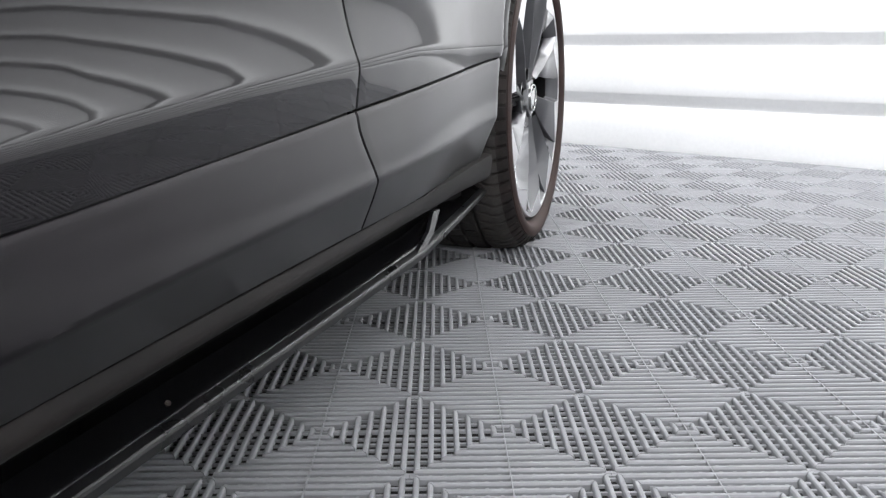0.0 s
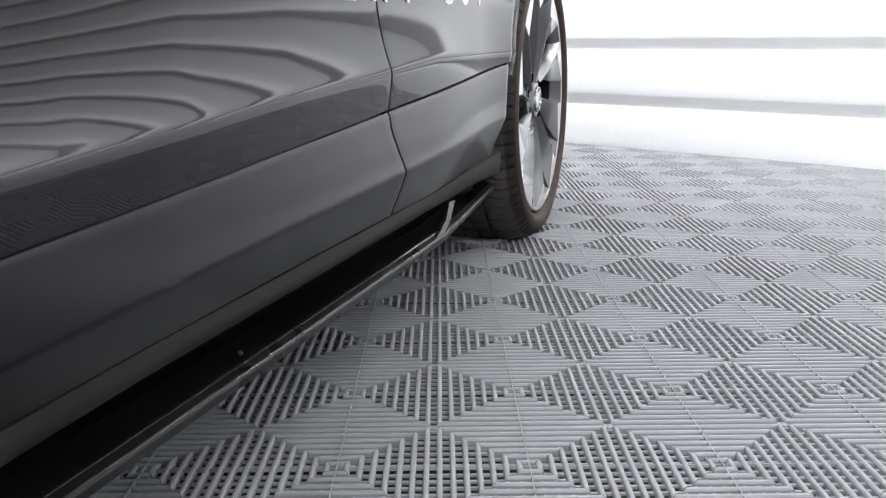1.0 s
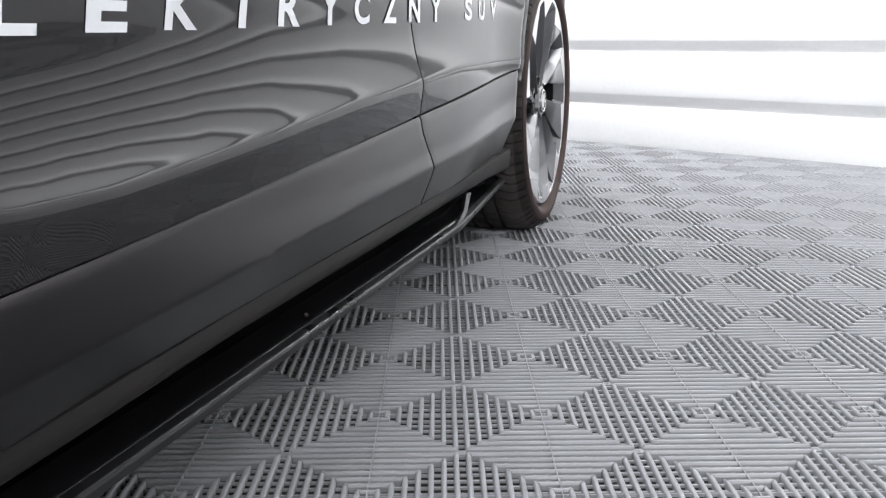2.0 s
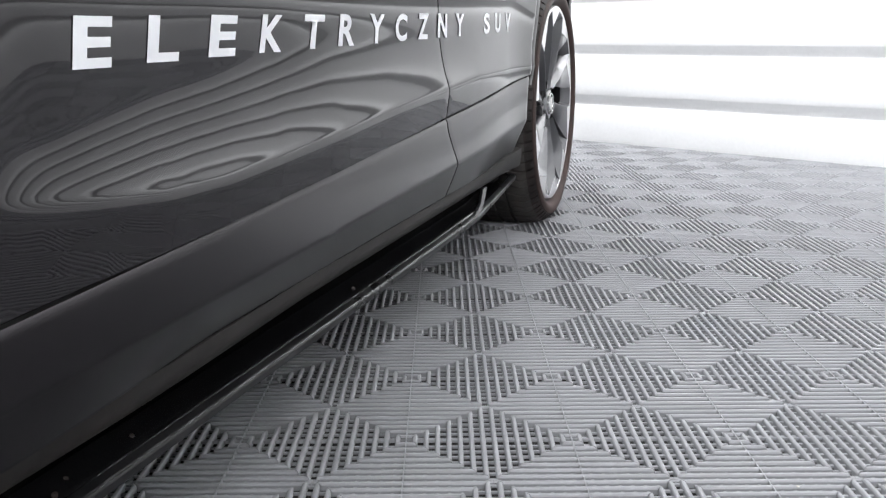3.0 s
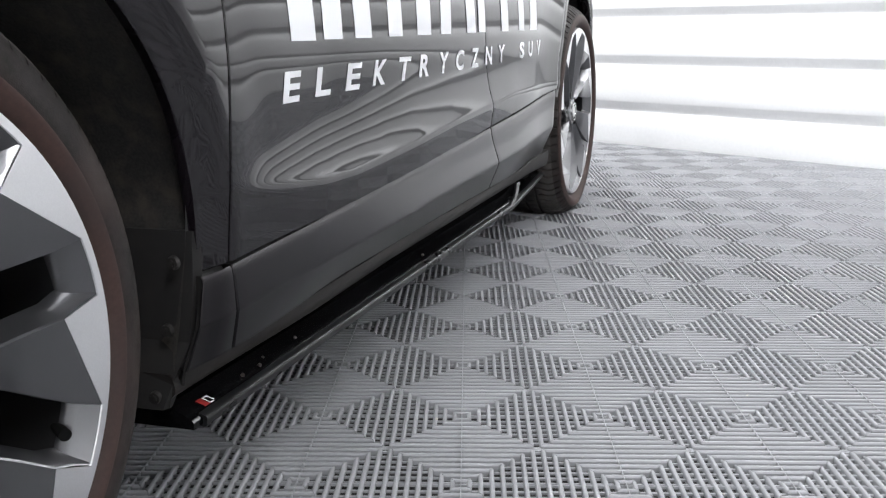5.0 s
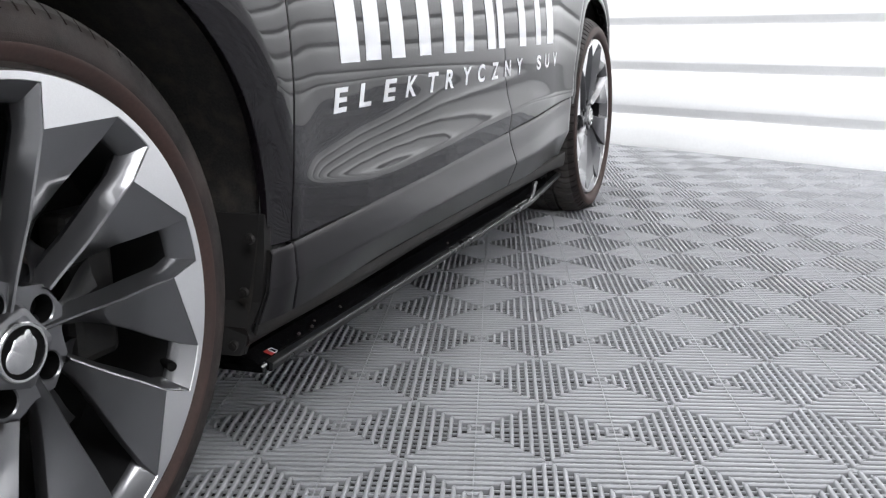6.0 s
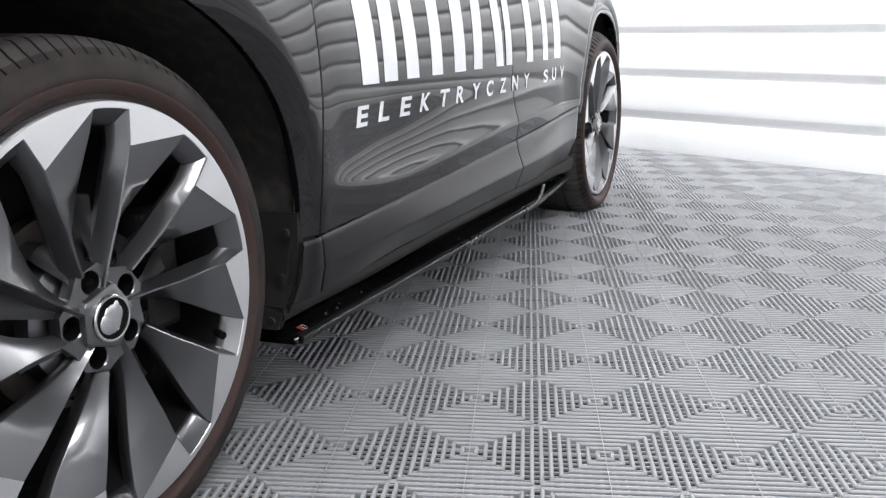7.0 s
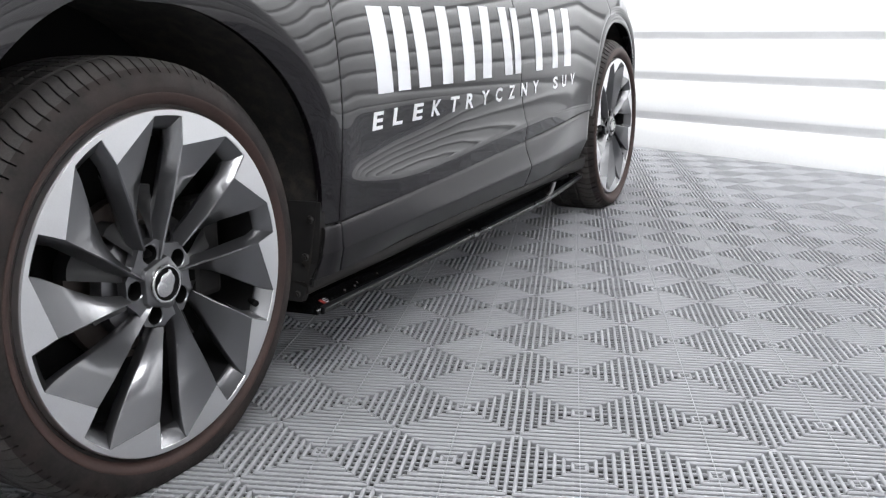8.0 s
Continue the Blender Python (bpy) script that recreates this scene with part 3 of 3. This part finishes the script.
def bar(v0, v1, z0, z1, slant=0.0):
    bm = bmesh.new()
    nx, nz = max(2, int((v1 - v0) / 0.012)), 14
    g = [[bm.verts.new(((v1 - v0) * i / nx, (z1 - z0) * j / nz, 0)) for j in range(nz + 1)] for i in range(nx + 1)]
    for i in range(nx):
        for j in range(nz):
            bm.faces.new((g[i][j], g[i + 1][j], g[i + 1][j + 1], g[i][j + 1]))
    return lay_on_door(bm, v0, z0, slant)


# the model name above it, as plain bars
for v0, v1, z1, s in ((0.613, 0.690, 0.805, -0.09), (0.716, 0.778, 0.807, -0.03), (0.823, 0.885, 0.809, -0.08), (0.955, 1.016, 0.813, -0.03),
                      (1.088, 1.160, 0.816, 0.0), (1.214, 1.276, 0.819, 0.08), (1.380, 1.440, 0.820, -0.06), (1.462, 1.512, 0.820, 0.0),
                      (1.645, 1.708, 0.822, 0.0), (1.812, 1.870, 0.824, 0.05), (1.945, 2.030, 0.829, 0.10)):
    part("decal_bar", bar(v0 + 0.024, v1 + 0.024, 0.6170 + 0.011 * (v0 - 0.6), z1, s), VINYL, front_door if v0 < 1.55 else rear_door, "plain white vinyl bar")

# ---- wheels ----
def polar(r, a):
    a = math.radians(a)
    return KR * r * math.cos(a), KR * r * math.sin(a)


KR, FACE, CAP = 0.985, 0.014, 0.0035                    # radial fit of the rim, and how far its face stands out


def tyre_squash(hub_z):
    def fn(p):
        x, y, z = p
        if z < -hub_z + 0.0:
            z = -hub_z
        if z < -hub_z + 0.05 and x > -0.04:
            x += 0.004 * (1 - (z + hub_z) / 0.05)
        return (x, y, z)
    return fn


def sector(points, depth, bm):
    """A plate from (r, angle, w) corners with walls going down."""
    top = [bm.verts.new((w, *polar(r, a))) for r, a, w in points]
    low = [bm.verts.new((w - depth, *polar(r, a))) for r, a, w in points]
    n = len(points)
    bm.faces.new(top)
    for j in range(n):
        bm.faces.new((top[j], low[j], low[(j + 1) % n], top[(j + 1) % n]))
    return top, low


def blade_dark(bm, a, short):
    """The sloped dark facet of one spoke, from its raised ridge down to its trailing edge."""
    f = FACE
    ridge = [(0.235, a - 14.0, f), (0.185, a - 13.4, f - 0.003), (0.141, a - 13.0, f - 0.007), (0.105, a - 11.5, f - 0.012), (0.075, a - 9.0, f - 0.015), (0.040, a - 3.0, f - 0.0185)]
    trail = [(0.283, a - 36.0, f), (0.255, a - 35.4, f - 0.008), (0.215, a - 33.0, f - 0.018), (0.180, a - 29.5, f - 0.025), (0.140, a - 24.5, f - 0.030), (0.108, a - 20.0, f - 0.031),
             (0.078, a - 16.0, f - 0.030), (0.040, a - 13.0, f - 0.027)]
    if short:
        ridge, trail = ridge[:-1], trail[:-1]
    R = [bm.verts.new((w, *polar(r, b))) for r, b, w in ridge]
    T = [bm.verts.new((w, *polar(r, b))) for r, b, w in trail]
    order = [(0, 0, 1), (0, 1, 2), None, (1, 2, 3), None, (2, 3, 4), None, (3, 4, 5), None, (4, 5, 6)] + ([] if short else [None, (5, 6, 7)])
    k = 0
    for o in order:
        if o is None:
            bm.faces.new((R[k], T[k + 2], R[k + 1]))
            k += 1
        else:
            bm.faces.new((R[o[0]], T[o[1]], T[o[2]]))
    # small chamfers along both edges, then short splayed walls and an undercut
    ridge = [(0.2815, a - 12.4, f), (0.255, a - 13.0, f)] + ridge
    R = [bm.verts.new((w, *polar(r, b))) for r, b, w in ridge]
    C = [bm.verts.new((w - 0.0018, *polar(r, b + 0.13 / r))) for r, b, w in ridge]
    Rl = [bm.verts.new((w - 0.030, *polar(r, b + 0.50 / r + 1.0))) for r, b, w in ridge]
    Ru = [bm.verts.new((w - 0.046, *polar(r, b + 0.2 / r))) for r, b, w in ridge]
    Tc = [bm.verts.new((w - 0.0014, *polar(r, b - 0.05 / r))) for r, b, w in trail]
    Tl = [bm.verts.new((w - 0.010, *polar(r, b - 0.06 / r))) for r, b, w in trail]
    Tu = [bm.verts.new((w - 0.030, *polar(r, b + 0.5 / r))) for r, b, w in trail]
    for L, Ll in ((R, C), (C, Rl), (Rl, Ru), (T, Tc), (Tc, Tl), (Tl, Tu)):
        for j in range(len(L) - 1):
            bm.faces.new((L[j], L[j + 1], Ll[j + 1], Ll[j]))


def blade_web(bm, a, reach):
    """The sunken floor between two spokes, from the hub out to the opening."""
    f = FACE
    rows = []
    for k in range(7):
        u = k / 6
        r = 0.072 + (reach - 0.072) * u
        w = f - 0.032 - 0.026 * ease(u)
        left, right = a + 3.0, a - 13.0 + 2.0 * u
        rows.append([bm.verts.new((w - 0.004 * math.sin(math.pi * j / 4), *polar(r, right + (left - right) * j / 4))) for j in range(5)])
    rows.append([bm.verts.new((p.co.x - 0.030, p.co.y, p.co.z)) for p in rows[-1]])
    for p, q in zip(rows, rows[1:]):
        for j in range(4):
            bm.faces.new((p[j], p[j + 1], q[j + 1], q[j]))


def blade_silver(bm, a):
    """The machined flat of one spoke at the rim."""
    f = FACE + 0.0004
    arc = [(0.2835, a - 12.5 - 23.5 * k / 6, f) for k in range(7)]
    sector([(0.235, a - 14.0, f)] + arc, 0.012, bm)


def wheel(name, v, hub_z, turn, steer, blocks, slot, label, x=0.0, bulge=0.0):
    hub = new(name)
    hub.parent = car
    hub.location = (x, v, hub_z)
    hub.rotation_euler = (0, 0, radians(steer))
    tagged(hub, label)
    sq = tyre_squash(hub_z)
    # tyre: bead, bulging sidewall, shoulder and tread with grooves
    prof = [(-0.012, 0.284), (-0.002, 0.290), (0.000, 0.296), (-0.001, 0.300), (0.007, 0.306), (0.0115, 0.315), (0.012, 0.325), (0.009, 0.333),
            (0.0085, 0.336), (0.004, 0.346), (-0.003, 0.354), (-0.012, 0.361), (-0.024, 0.3665), (-0.045, 0.3695), (-0.060, 0.3705), (-0.061, 0.3635), (-0.069, 0.3635), (-0.070, 0.371),
            (-0.100, 0.3715), (-0.101, 0.3645), (-0.109, 0.3645), (-0.110, 0.3715), (-0.142, 0.3715), (-0.143, 0.3645), (-0.151, 0.3645), (-0.152, 0.371), (-0.185, 0.3695), (-0.205, 0.3665),
            (-0.222, 0.355), (-0.232, 0.33), (-0.225, 0.30)]

    def swell(w, r):
        """The wider rear tyre stands further out round the rim."""
        return w + bulge * max(0.0, 1.0 - ((r - 0.318) / 0.034) ** 2) if w > -0.03 else w

    reach, low = (0.006, 0.345) if bulge else (0.0, 0.3525)   # how far the grooves run over the shoulder
    notch = (0.0, 0.015, slot - 0.015, slot, 0.42, 0.435, 0.55, 0.565, 0.80)   # columns within one block of the tread
    per = len(notch)
    steps = blocks * per

    def ring(a, b):
        """One band of the tyre, between two knots of its profile."""
        tv, n = [], b - a + 1
        for k in range(steps):
            for x, r in prof[a:b + 1]:
                skew = 3.0 * ease((x + 0.056) / 0.05)
                cut = 0.0
                if -0.0585 < x < reach and r > low and k % per in (1, 2):
                    cut = 0.0100 if r > 0.3525 else 0.0060
                elif -0.2 < x < -0.0705 and r > 0.3655 and k % per in (5, 6):
                    cut = 0.0070
                turned = math.radians(360.0 * (k // per + notch[k % per]) / blocks + skew)
                tv.append(sq((swell(x, r), (r - cut) * math.cos(turned), (r - cut) * math.sin(turned))))
        tf = [(k * n + j, k * n + j + 1, (k + 1) % steps * n + j + 1, (k + 1) % steps * n + j) for k in range(steps) for j in range(n - 1)]
        return tv, tf

    shoulder = prof.index((-0.003, 0.354))
    inner = prof.index((-0.222, 0.355))
    part("tyre", ring(0, shoulder), RUBBER, hub, "worn dusty low-profile tyre", smooth=True, sharp=35)
    part("tread", ring(shoulder, inner), TREAD, hub, "grey tread with slanted grooves, lightened in colour", smooth=True, sharp=28)
    part("inner_sidewall", ring(inner, len(prof) - 1), RUBBER, hub, smooth=True, sharp=35)
    part("rim_guard", lathe([(swell(w, r), r) for w, r in ((-0.014, 0.2915), (-0.004, 0.2940), (0.004, 0.2985), (0.0085, 0.304), (0.0115, 0.3090), (0.0128, 0.3125)) + (((0.0137, 0.3190), (0.0134, 0.3260), (0.0108, 0.3330), (0.0070, 0.3345)) if bulge else ((0.0126, 0.3145), (0.0095, 0.3150)))], 160, 0, sq), BEAD, hub, "brown-tinged rubber rim guard", smooth=True)
    # plain raised marks on the sidewall
    for a0, a1, r0, r1 in [(99.5, 113.0, 0.3455, 0.3470), (99.5, 113.0, 0.3300, 0.3312)] + [(100.6 + 1.9 * q, 101.7 + 1.9 * q, 0.3325, 0.3435) for q in range(6)] + [(80.0, 88.5, 0.3220, 0.3230), (80.5, 88.0, 0.3180, 0.3190)]:
        bm = bmesh.new()
        strip_v = []
        for q in range(9):
            a = turn - 90 + a0 + (a1 - a0) * q / 8
            col = []
            for r in (r0, r1):
                xx = float(np.interp(r, [0.315, 0.325, 0.333, 0.336, 0.346, 0.354], [0.0115, 0.012, 0.009, 0.0085, 0.004, -0.003])) + 0.0007
                c, sn = math.cos(radians(a)), math.sin(radians(a))
                col.append(bm.verts.new((swell(xx, r), r * c, r * sn)))
            strip_v.append(col)
        for u, w2 in zip(strip_v, strip_v[1:]):
            bm.faces.new((u[0], u[1], w2[1], w2[0]))
        part("sidewall_mark", fix(bm), RUBBER, hub)
    # rim edge and barrel
    part("rim_edge", lathe([(FACE - 0.016, 0.2940), (FACE - 0.003, 0.2932), (FACE + 0.0004, 0.2915), (FACE + 0.0004, 0.2832), (FACE - 0.001, 0.2822)], 160, kr=KR), SILVER, hub, "bright machined rim edge", smooth=True, sharp=20)
    part("rim_slope", lathe([(FACE - 0.0008, 0.2823), (FACE - 0.004, 0.2790), (FACE - 0.016, 0.2660), (FACE - 0.024, 0.2600), (FACE - 0.030, 0.2590)], 120, kr=KR), WHEELGREY, hub, smooth=True, sharp=50)
    part("barrel", lathe([(FACE - 0.030, 0.2592), (FACE - 0.06, 0.260), (-0.12, 0.262), (-0.22, 0.268)], 120, kr=KR), SHADED_BARREL, hub, smooth=True)
    for k in range(10):
        a = turn + 36.0 * k
        bm = bmesh.new()
        blade_dark(bm, a, k % 2 == 1)
        part("spoke", fix(bm), WHEELGREY, hub, "dark grey faceted turbine spoke" if k == 0 else "", smooth=True, sharp=31)
        bm = bmesh.new()
        blade_web(bm, a, 0.165 if k % 2 == 0 else 0.125)
        # the dark colour stands in for the shade of this recess
        part("spoke_web", fix(bm), SHADED_BARREL, hub, smooth=True, sharp=40)
        bm = bmesh.new()
        blade_silver(bm, a)
        part("machined_face", fix(bm), SILVER, hub, "machined silver spoke end" if k == 0 else "")
    # hub: five plates with sunken bolt holes round a raised five-sided boss
    flat = FACE - 0.0240
    for j in range(5):
        mid = turn + 17 + 72 * j
        by, bz = polar(0.0560, mid)
        edge = [Vector((*polar(r, mid + o), 0)) for r, o in ((0.030, -36), (0.030, 36), (0.068, 36), (0.078, 15), (0.078, -15), (0.068, -36))]
        ths = sorted([math.atan2(p.y - bz, p.x - by) for p in edge] + [math.radians(12 * q - 180) for q in range(30)])
        rim, lipc, hole, deep = [], [], [], []
        for th in ths:
            dx, dz = math.cos(th), math.sin(th)
            far_t = min(t for t in (((p.x - by) * (q.y - p.y) - (p.y - bz) * (q.x - p.x)) / (dx * (q.y - p.y) - dz * (q.x - p.x) + 1e-12)
                                    for p, q in zip(edge, edge[1:] + edge[:1])) if t > 1e-5)
            rim.append((flat, by + dx * far_t, bz + dz * far_t))
            lipc.append((flat + 0.0002, by + dx * 0.0172, bz + dz * 0.0172))
            hole.append((flat - 0.0015, by + dx * 0.0158, bz + dz * 0.0158))
            deep.append((flat - 0.026, by + dx * 0.0150, bz + dz * 0.0150))
        n = len(ths)
        under = [(p[0] - 0.020, p[1], p[2]) for p in rim]
        vv = under + rim + lipc + hole
        ff = [(r * n + q, r * n + (q + 1) % n, (r + 1) * n + (q + 1) % n, (r + 1) * n + q) for r in range(3) for q in range(n)]
        part("hub_plate", (vv, ff), WHEELGREY, hub, smooth=True, sharp=24)
        ff = [(q, (q + 1) % n, n + (q + 1) % n, n + q) for q in range(n)] + [tuple(range(n, 2 * n))]
        # walls and floor coloured black for the shade inside the hole
        part("bolt_hole", (hole + deep, ff), BLACK, hub)
    bm = bmesh.new()
    rings = []
    for w, r in ((FACE - 0.026, 0.0500), (FACE - 0.0175, 0.0470), (FACE - 0.0163, 0.0458), (FACE - 0.0145, 0.0385), (FACE - 0.0140, 0.030)):
        rings.append([bm.verts.new((w, *polar(r, turn + 17 + 36 + 72 * j + o))) for j in range(5) for o in (-4, 4)])
    for r0, r1 in zip(rings, rings[1:]):
        for j in range(10):
            bm.faces.new((r0[j], r0[(j + 1) % 10], r1[(j + 1) % 10], r1[j]))
    bm.faces.new(rings[-1])
    part("hub_body", fix(bm), WHEELGREY, hub)
    part("hub_disc", lathe([(FACE - 0.0515, 0.0), (FACE - 0.0515, 0.082), (FACE - 0.056, 0.096), (FACE - 0.075, 0.102)], 60), WHEELGREY, hub, smooth=True)
    part("centre_cap", lathe([(CAP - 0.008, 0.0335), (CAP + 0.001, 0.0325), (CAP + 0.0025, 0.031), (CAP + 0.0022, 0.0285), (CAP + 0.0002, 0.0280)], 48), CHROME, hub, "silver ring of the hub cap", smooth=True)
    part("cap_face", lathe([(CAP + 0.0003, 0.0282), (CAP + 0.0004, 0.0)], 48), BLACK, hub)
    # plain raised emblem
    bm = bmesh.new()
    for yc, zc, ry, rz in ((-0.003, -0.006, 0.019, 0.016), (0.003, 0.004, 0.017, 0.015), (0.009, 0.010, 0.006, 0.013)):
        bmesh.ops.create_uvsphere(bm, u_segments=20, v_segments=10, radius=1.0,
                                  matrix=Matrix.Translation((CAP + 0.0004, yc, zc)) @ Matrix.Diagonal((0.0022, ry, rz, 1)))
    part("emblem", bm, CHROME, hub, "plain raised silver emblem", smooth=True)
    # brake behind the spokes
    part("brake_disc", lathe([(-0.085, 0.075), (-0.080, 0.085), (-0.080, 0.138), (-0.088, 0.140), (-0.100, 0.140)], 64), STEEL, hub, "worn steel brake disc", smooth=False)
    part("brake_shield", lathe([(-0.125, 0.26), (-0.12, 0.0)], 48), UNDER, hub)
    bm = box_bm((0.05, 0.075, 0.19), (-0.080, 0.168, 0.02), 0.012)
    part("brake_caliper", bm, TRIM, hub)
    y, z = polar(0.268, turn - 108 - 6)
    bm = bmesh.new()
    bmesh.ops.create_cone(bm, cap_ends=True, segments=14, radius1=0.0055, radius2=0.0065, depth=0.030,
                          matrix=Matrix.Translation((-0.012, y * 0.965, z * 0.965)) @ Matrix.Rotation(math.pi / 2, 4, "Y") @ Matrix.Rotation(0.5, 4, "X"))
    part("valve", bm, BLACK, hub)
    return hub


wheel("front_wheel", -0.004, 0.343, 91.6, -1.5, 104, 0.15, "dark grey and machined silver ten-spoke alloy front wheel")
wheel("rear_wheel", REAR, 0.350, 79.0, 0.0, 76, 0.27, "dark grey and machined silver ten-spoke alloy rear wheel", bulge=0.011)

wheel("front_wheel", -0.004, 0.343, 70.0, 180.0, 104, 0.15, "dark grey and machined silver ten-spoke alloy front wheel", 2 * MID)
wheel("rear_wheel", REAR, 0.350, 55.0, 180.0, 76, 0.27, "dark grey and machined silver ten-spoke alloy rear wheel", 2 * MID, 0.011)

# ---- floor tiles ----
P = 0.236                                  # width of one tile
RIB = P / 14.5                             # spacing of its ribs


def tile_mesh():
    verts, faces = [], []
    h = 0.0036

    def bar(m, r0):
        """One rib with mitred ends, at distance r0 from the middle; m turns it to its side."""
        gap = 0.0008
        sect = [(-h, -0.010), (-h, -0.0026), (-0.0021, -0.0004), (0.0, 0.0), (0.0021, -0.0004), (h, -0.0026), (h, -0.010)]
        base = len(verts)
        for s in (-1, 1):
            for o, z in sect:
                p = (s * (r0 + o - gap), r0 + o)
                verts.append((p[0] * m[0] - p[1] * m[1], p[0] * m[1] + p[1] * m[0], z))
        n = len(sect)
        for j in range(n - 1):
            faces.append((base + j, base + j + 1, base + n + j + 1, base + n + j))
        faces.append(tuple(base + j for j in range(n))[::-1])
        faces.append(tuple(base + n + j for j in range(n)))

    for k in range(7):
        for m in ((1, 0), (0, 1), (-1, 0), (0, -1)):
            bar(m, RIB * (0.75 + k))

    def strip(x0, x1, y0, y1, z0, z1):
        b = len(verts)
        for x, y in ((x0, y0), (x1, y0), (x1, y1), (x0, y1)):
            verts.append((x, y, z0))
            verts.append((x, y, z1))
        faces.append((b + 1, b + 3, b + 5, b + 7))
        for j in range(4):
            k = (j + 1) % 4
            faces.append((b + 2 * j, b + 2 * k, b + 2 * k + 1, b + 2 * j + 1))

    for k in range(7):
        for s in (-1, 1):
            c = s * RIB * (0.75 + k)
            strip(c - 0.0019, c + 0.0019, -P / 2, P / 2, -0.0085, -0.0050)
            strip(-P / 2, P / 2, c - 0.0019, c + 0.0019, -0.0088, -0.0054)
    strip(-0.0007, 0.0007, -P / 2, P / 2, -0.006, 0.0001)
    strip(-P / 2, P / 2, -0.0008, 0.0008, -0.006, -0.0016)
    for sx in (-1, 1):
        for sy in (-1, 1):
            # a quarter of the small web where four tiles meet
            x0, x1 = sorted((sx * (P / 2 - 0.0003), sx * (P / 2 - 0.006)))
            y0, y1 = sorted((sy * (P / 2 - 0.0003), sy * (P / 2 - 0.006)))
            strip(x0, x1, y0, y1, -0.010, -0.0036)
    return verts, faces


tv, tf = tile_mesh()
tile_data = bpy.data.meshes.new("tile")
tile_data.from_pydata(tv, [], tf)
tile_data.materials.append(TILE)
floor_inv = floor.matrix_world.inverted()


def inside(i, j):
    """Tiles that lie within the room."""
    q = ROOM_M.inverted() @ Vector(((i + 0.5) * P, (j + 0.5) * P, 0))
    return X0 - 0.1 < q.x < X1 + 0.1 and -DEPTH - 0.1 < q.y < 0.10


near, far = [], []
for i in range(-36, 44):
    for j in range(-44, 40):
        if inside(i, j):
            (near if -4 <= i <= 6 and -12 <= j <= 12 else far).append((i, j))
for i, j in near[:300]:
    o = new("tile", tile_data)
    o.parent = floor
    o.matrix_parent_inverse = floor_inv
    o.matrix_basis = Matrix.Translation(((i + 0.5) * P, (j + 0.5) * P, 0))
far += near[300:]
allv = np.concatenate([np.array(tv) + np.array(((i + 0.5) * P, (j + 0.5) * P, 0)) for i, j in far])
allf = [tuple(k + n * len(tv) for k in f) for n in range(len(far)) for f in tf]
rest = part("outer_tiles", (allv.tolist(), allf), TILE)
rest.parent = floor
rest.matrix_parent_inverse = floor_inv
tagged(rest, "grey ribbed plastic floor tiles further off", kind="stuff")

# ---- sealant along the far wall, crumbs on the floor ----
rng = random.Random(5)
rows = []
for k in range(380):
    x = -1.5 + 4.6 * k / 379
    h = 0.006 + 0.007 * abs(noise.noise(Vector((x * 14, 0, 0)))) + 0.006 * max(0.0, noise.noise(Vector((x * 55, 3, 0))))
    d = 0.010 + 0.016 * abs(noise.noise(Vector((x * 9, 7, 0)))) + 0.010 * max(0.0, noise.noise(Vector((x * 40, 1, 0))))
    rows.append([(x, 0.022, -0.012), (x, 0.022 - d, -0.008), (x, 0.022 - d * 0.8, h * 0.6), (x, 0.022 - d * 0.3, h), (x, 0.024, h + 0.002)])
vv, ff = grid_mesh(rows)
bead = room_part("trim", (vv, ff), WALL_WHITE, None, smooth=True)
tagged(bead, "uneven white sealant bead where floor meets wall", "trim", kind="structure")

bm = bmesh.new()
for k in range(34):
    x, y = rng.uniform(-0.6, 1.5), rng.uniform(-1.6, 1.9)
    r = rng.uniform(0.0012, 0.003)
    bmesh.ops.create_icosphere(bm, subdivisions=1, radius=r, matrix=Matrix.Translation((x, y, r * 0.5)) @ Matrix.Diagonal((1, rng.uniform(0.6, 1.6), 0.5, 1)))
crumbs = part("floor_crumbs", bm, DUST)
tagged(crumbs, "small pale crumbs of dirt scattered over the tiles", "debris", kind="stuff")
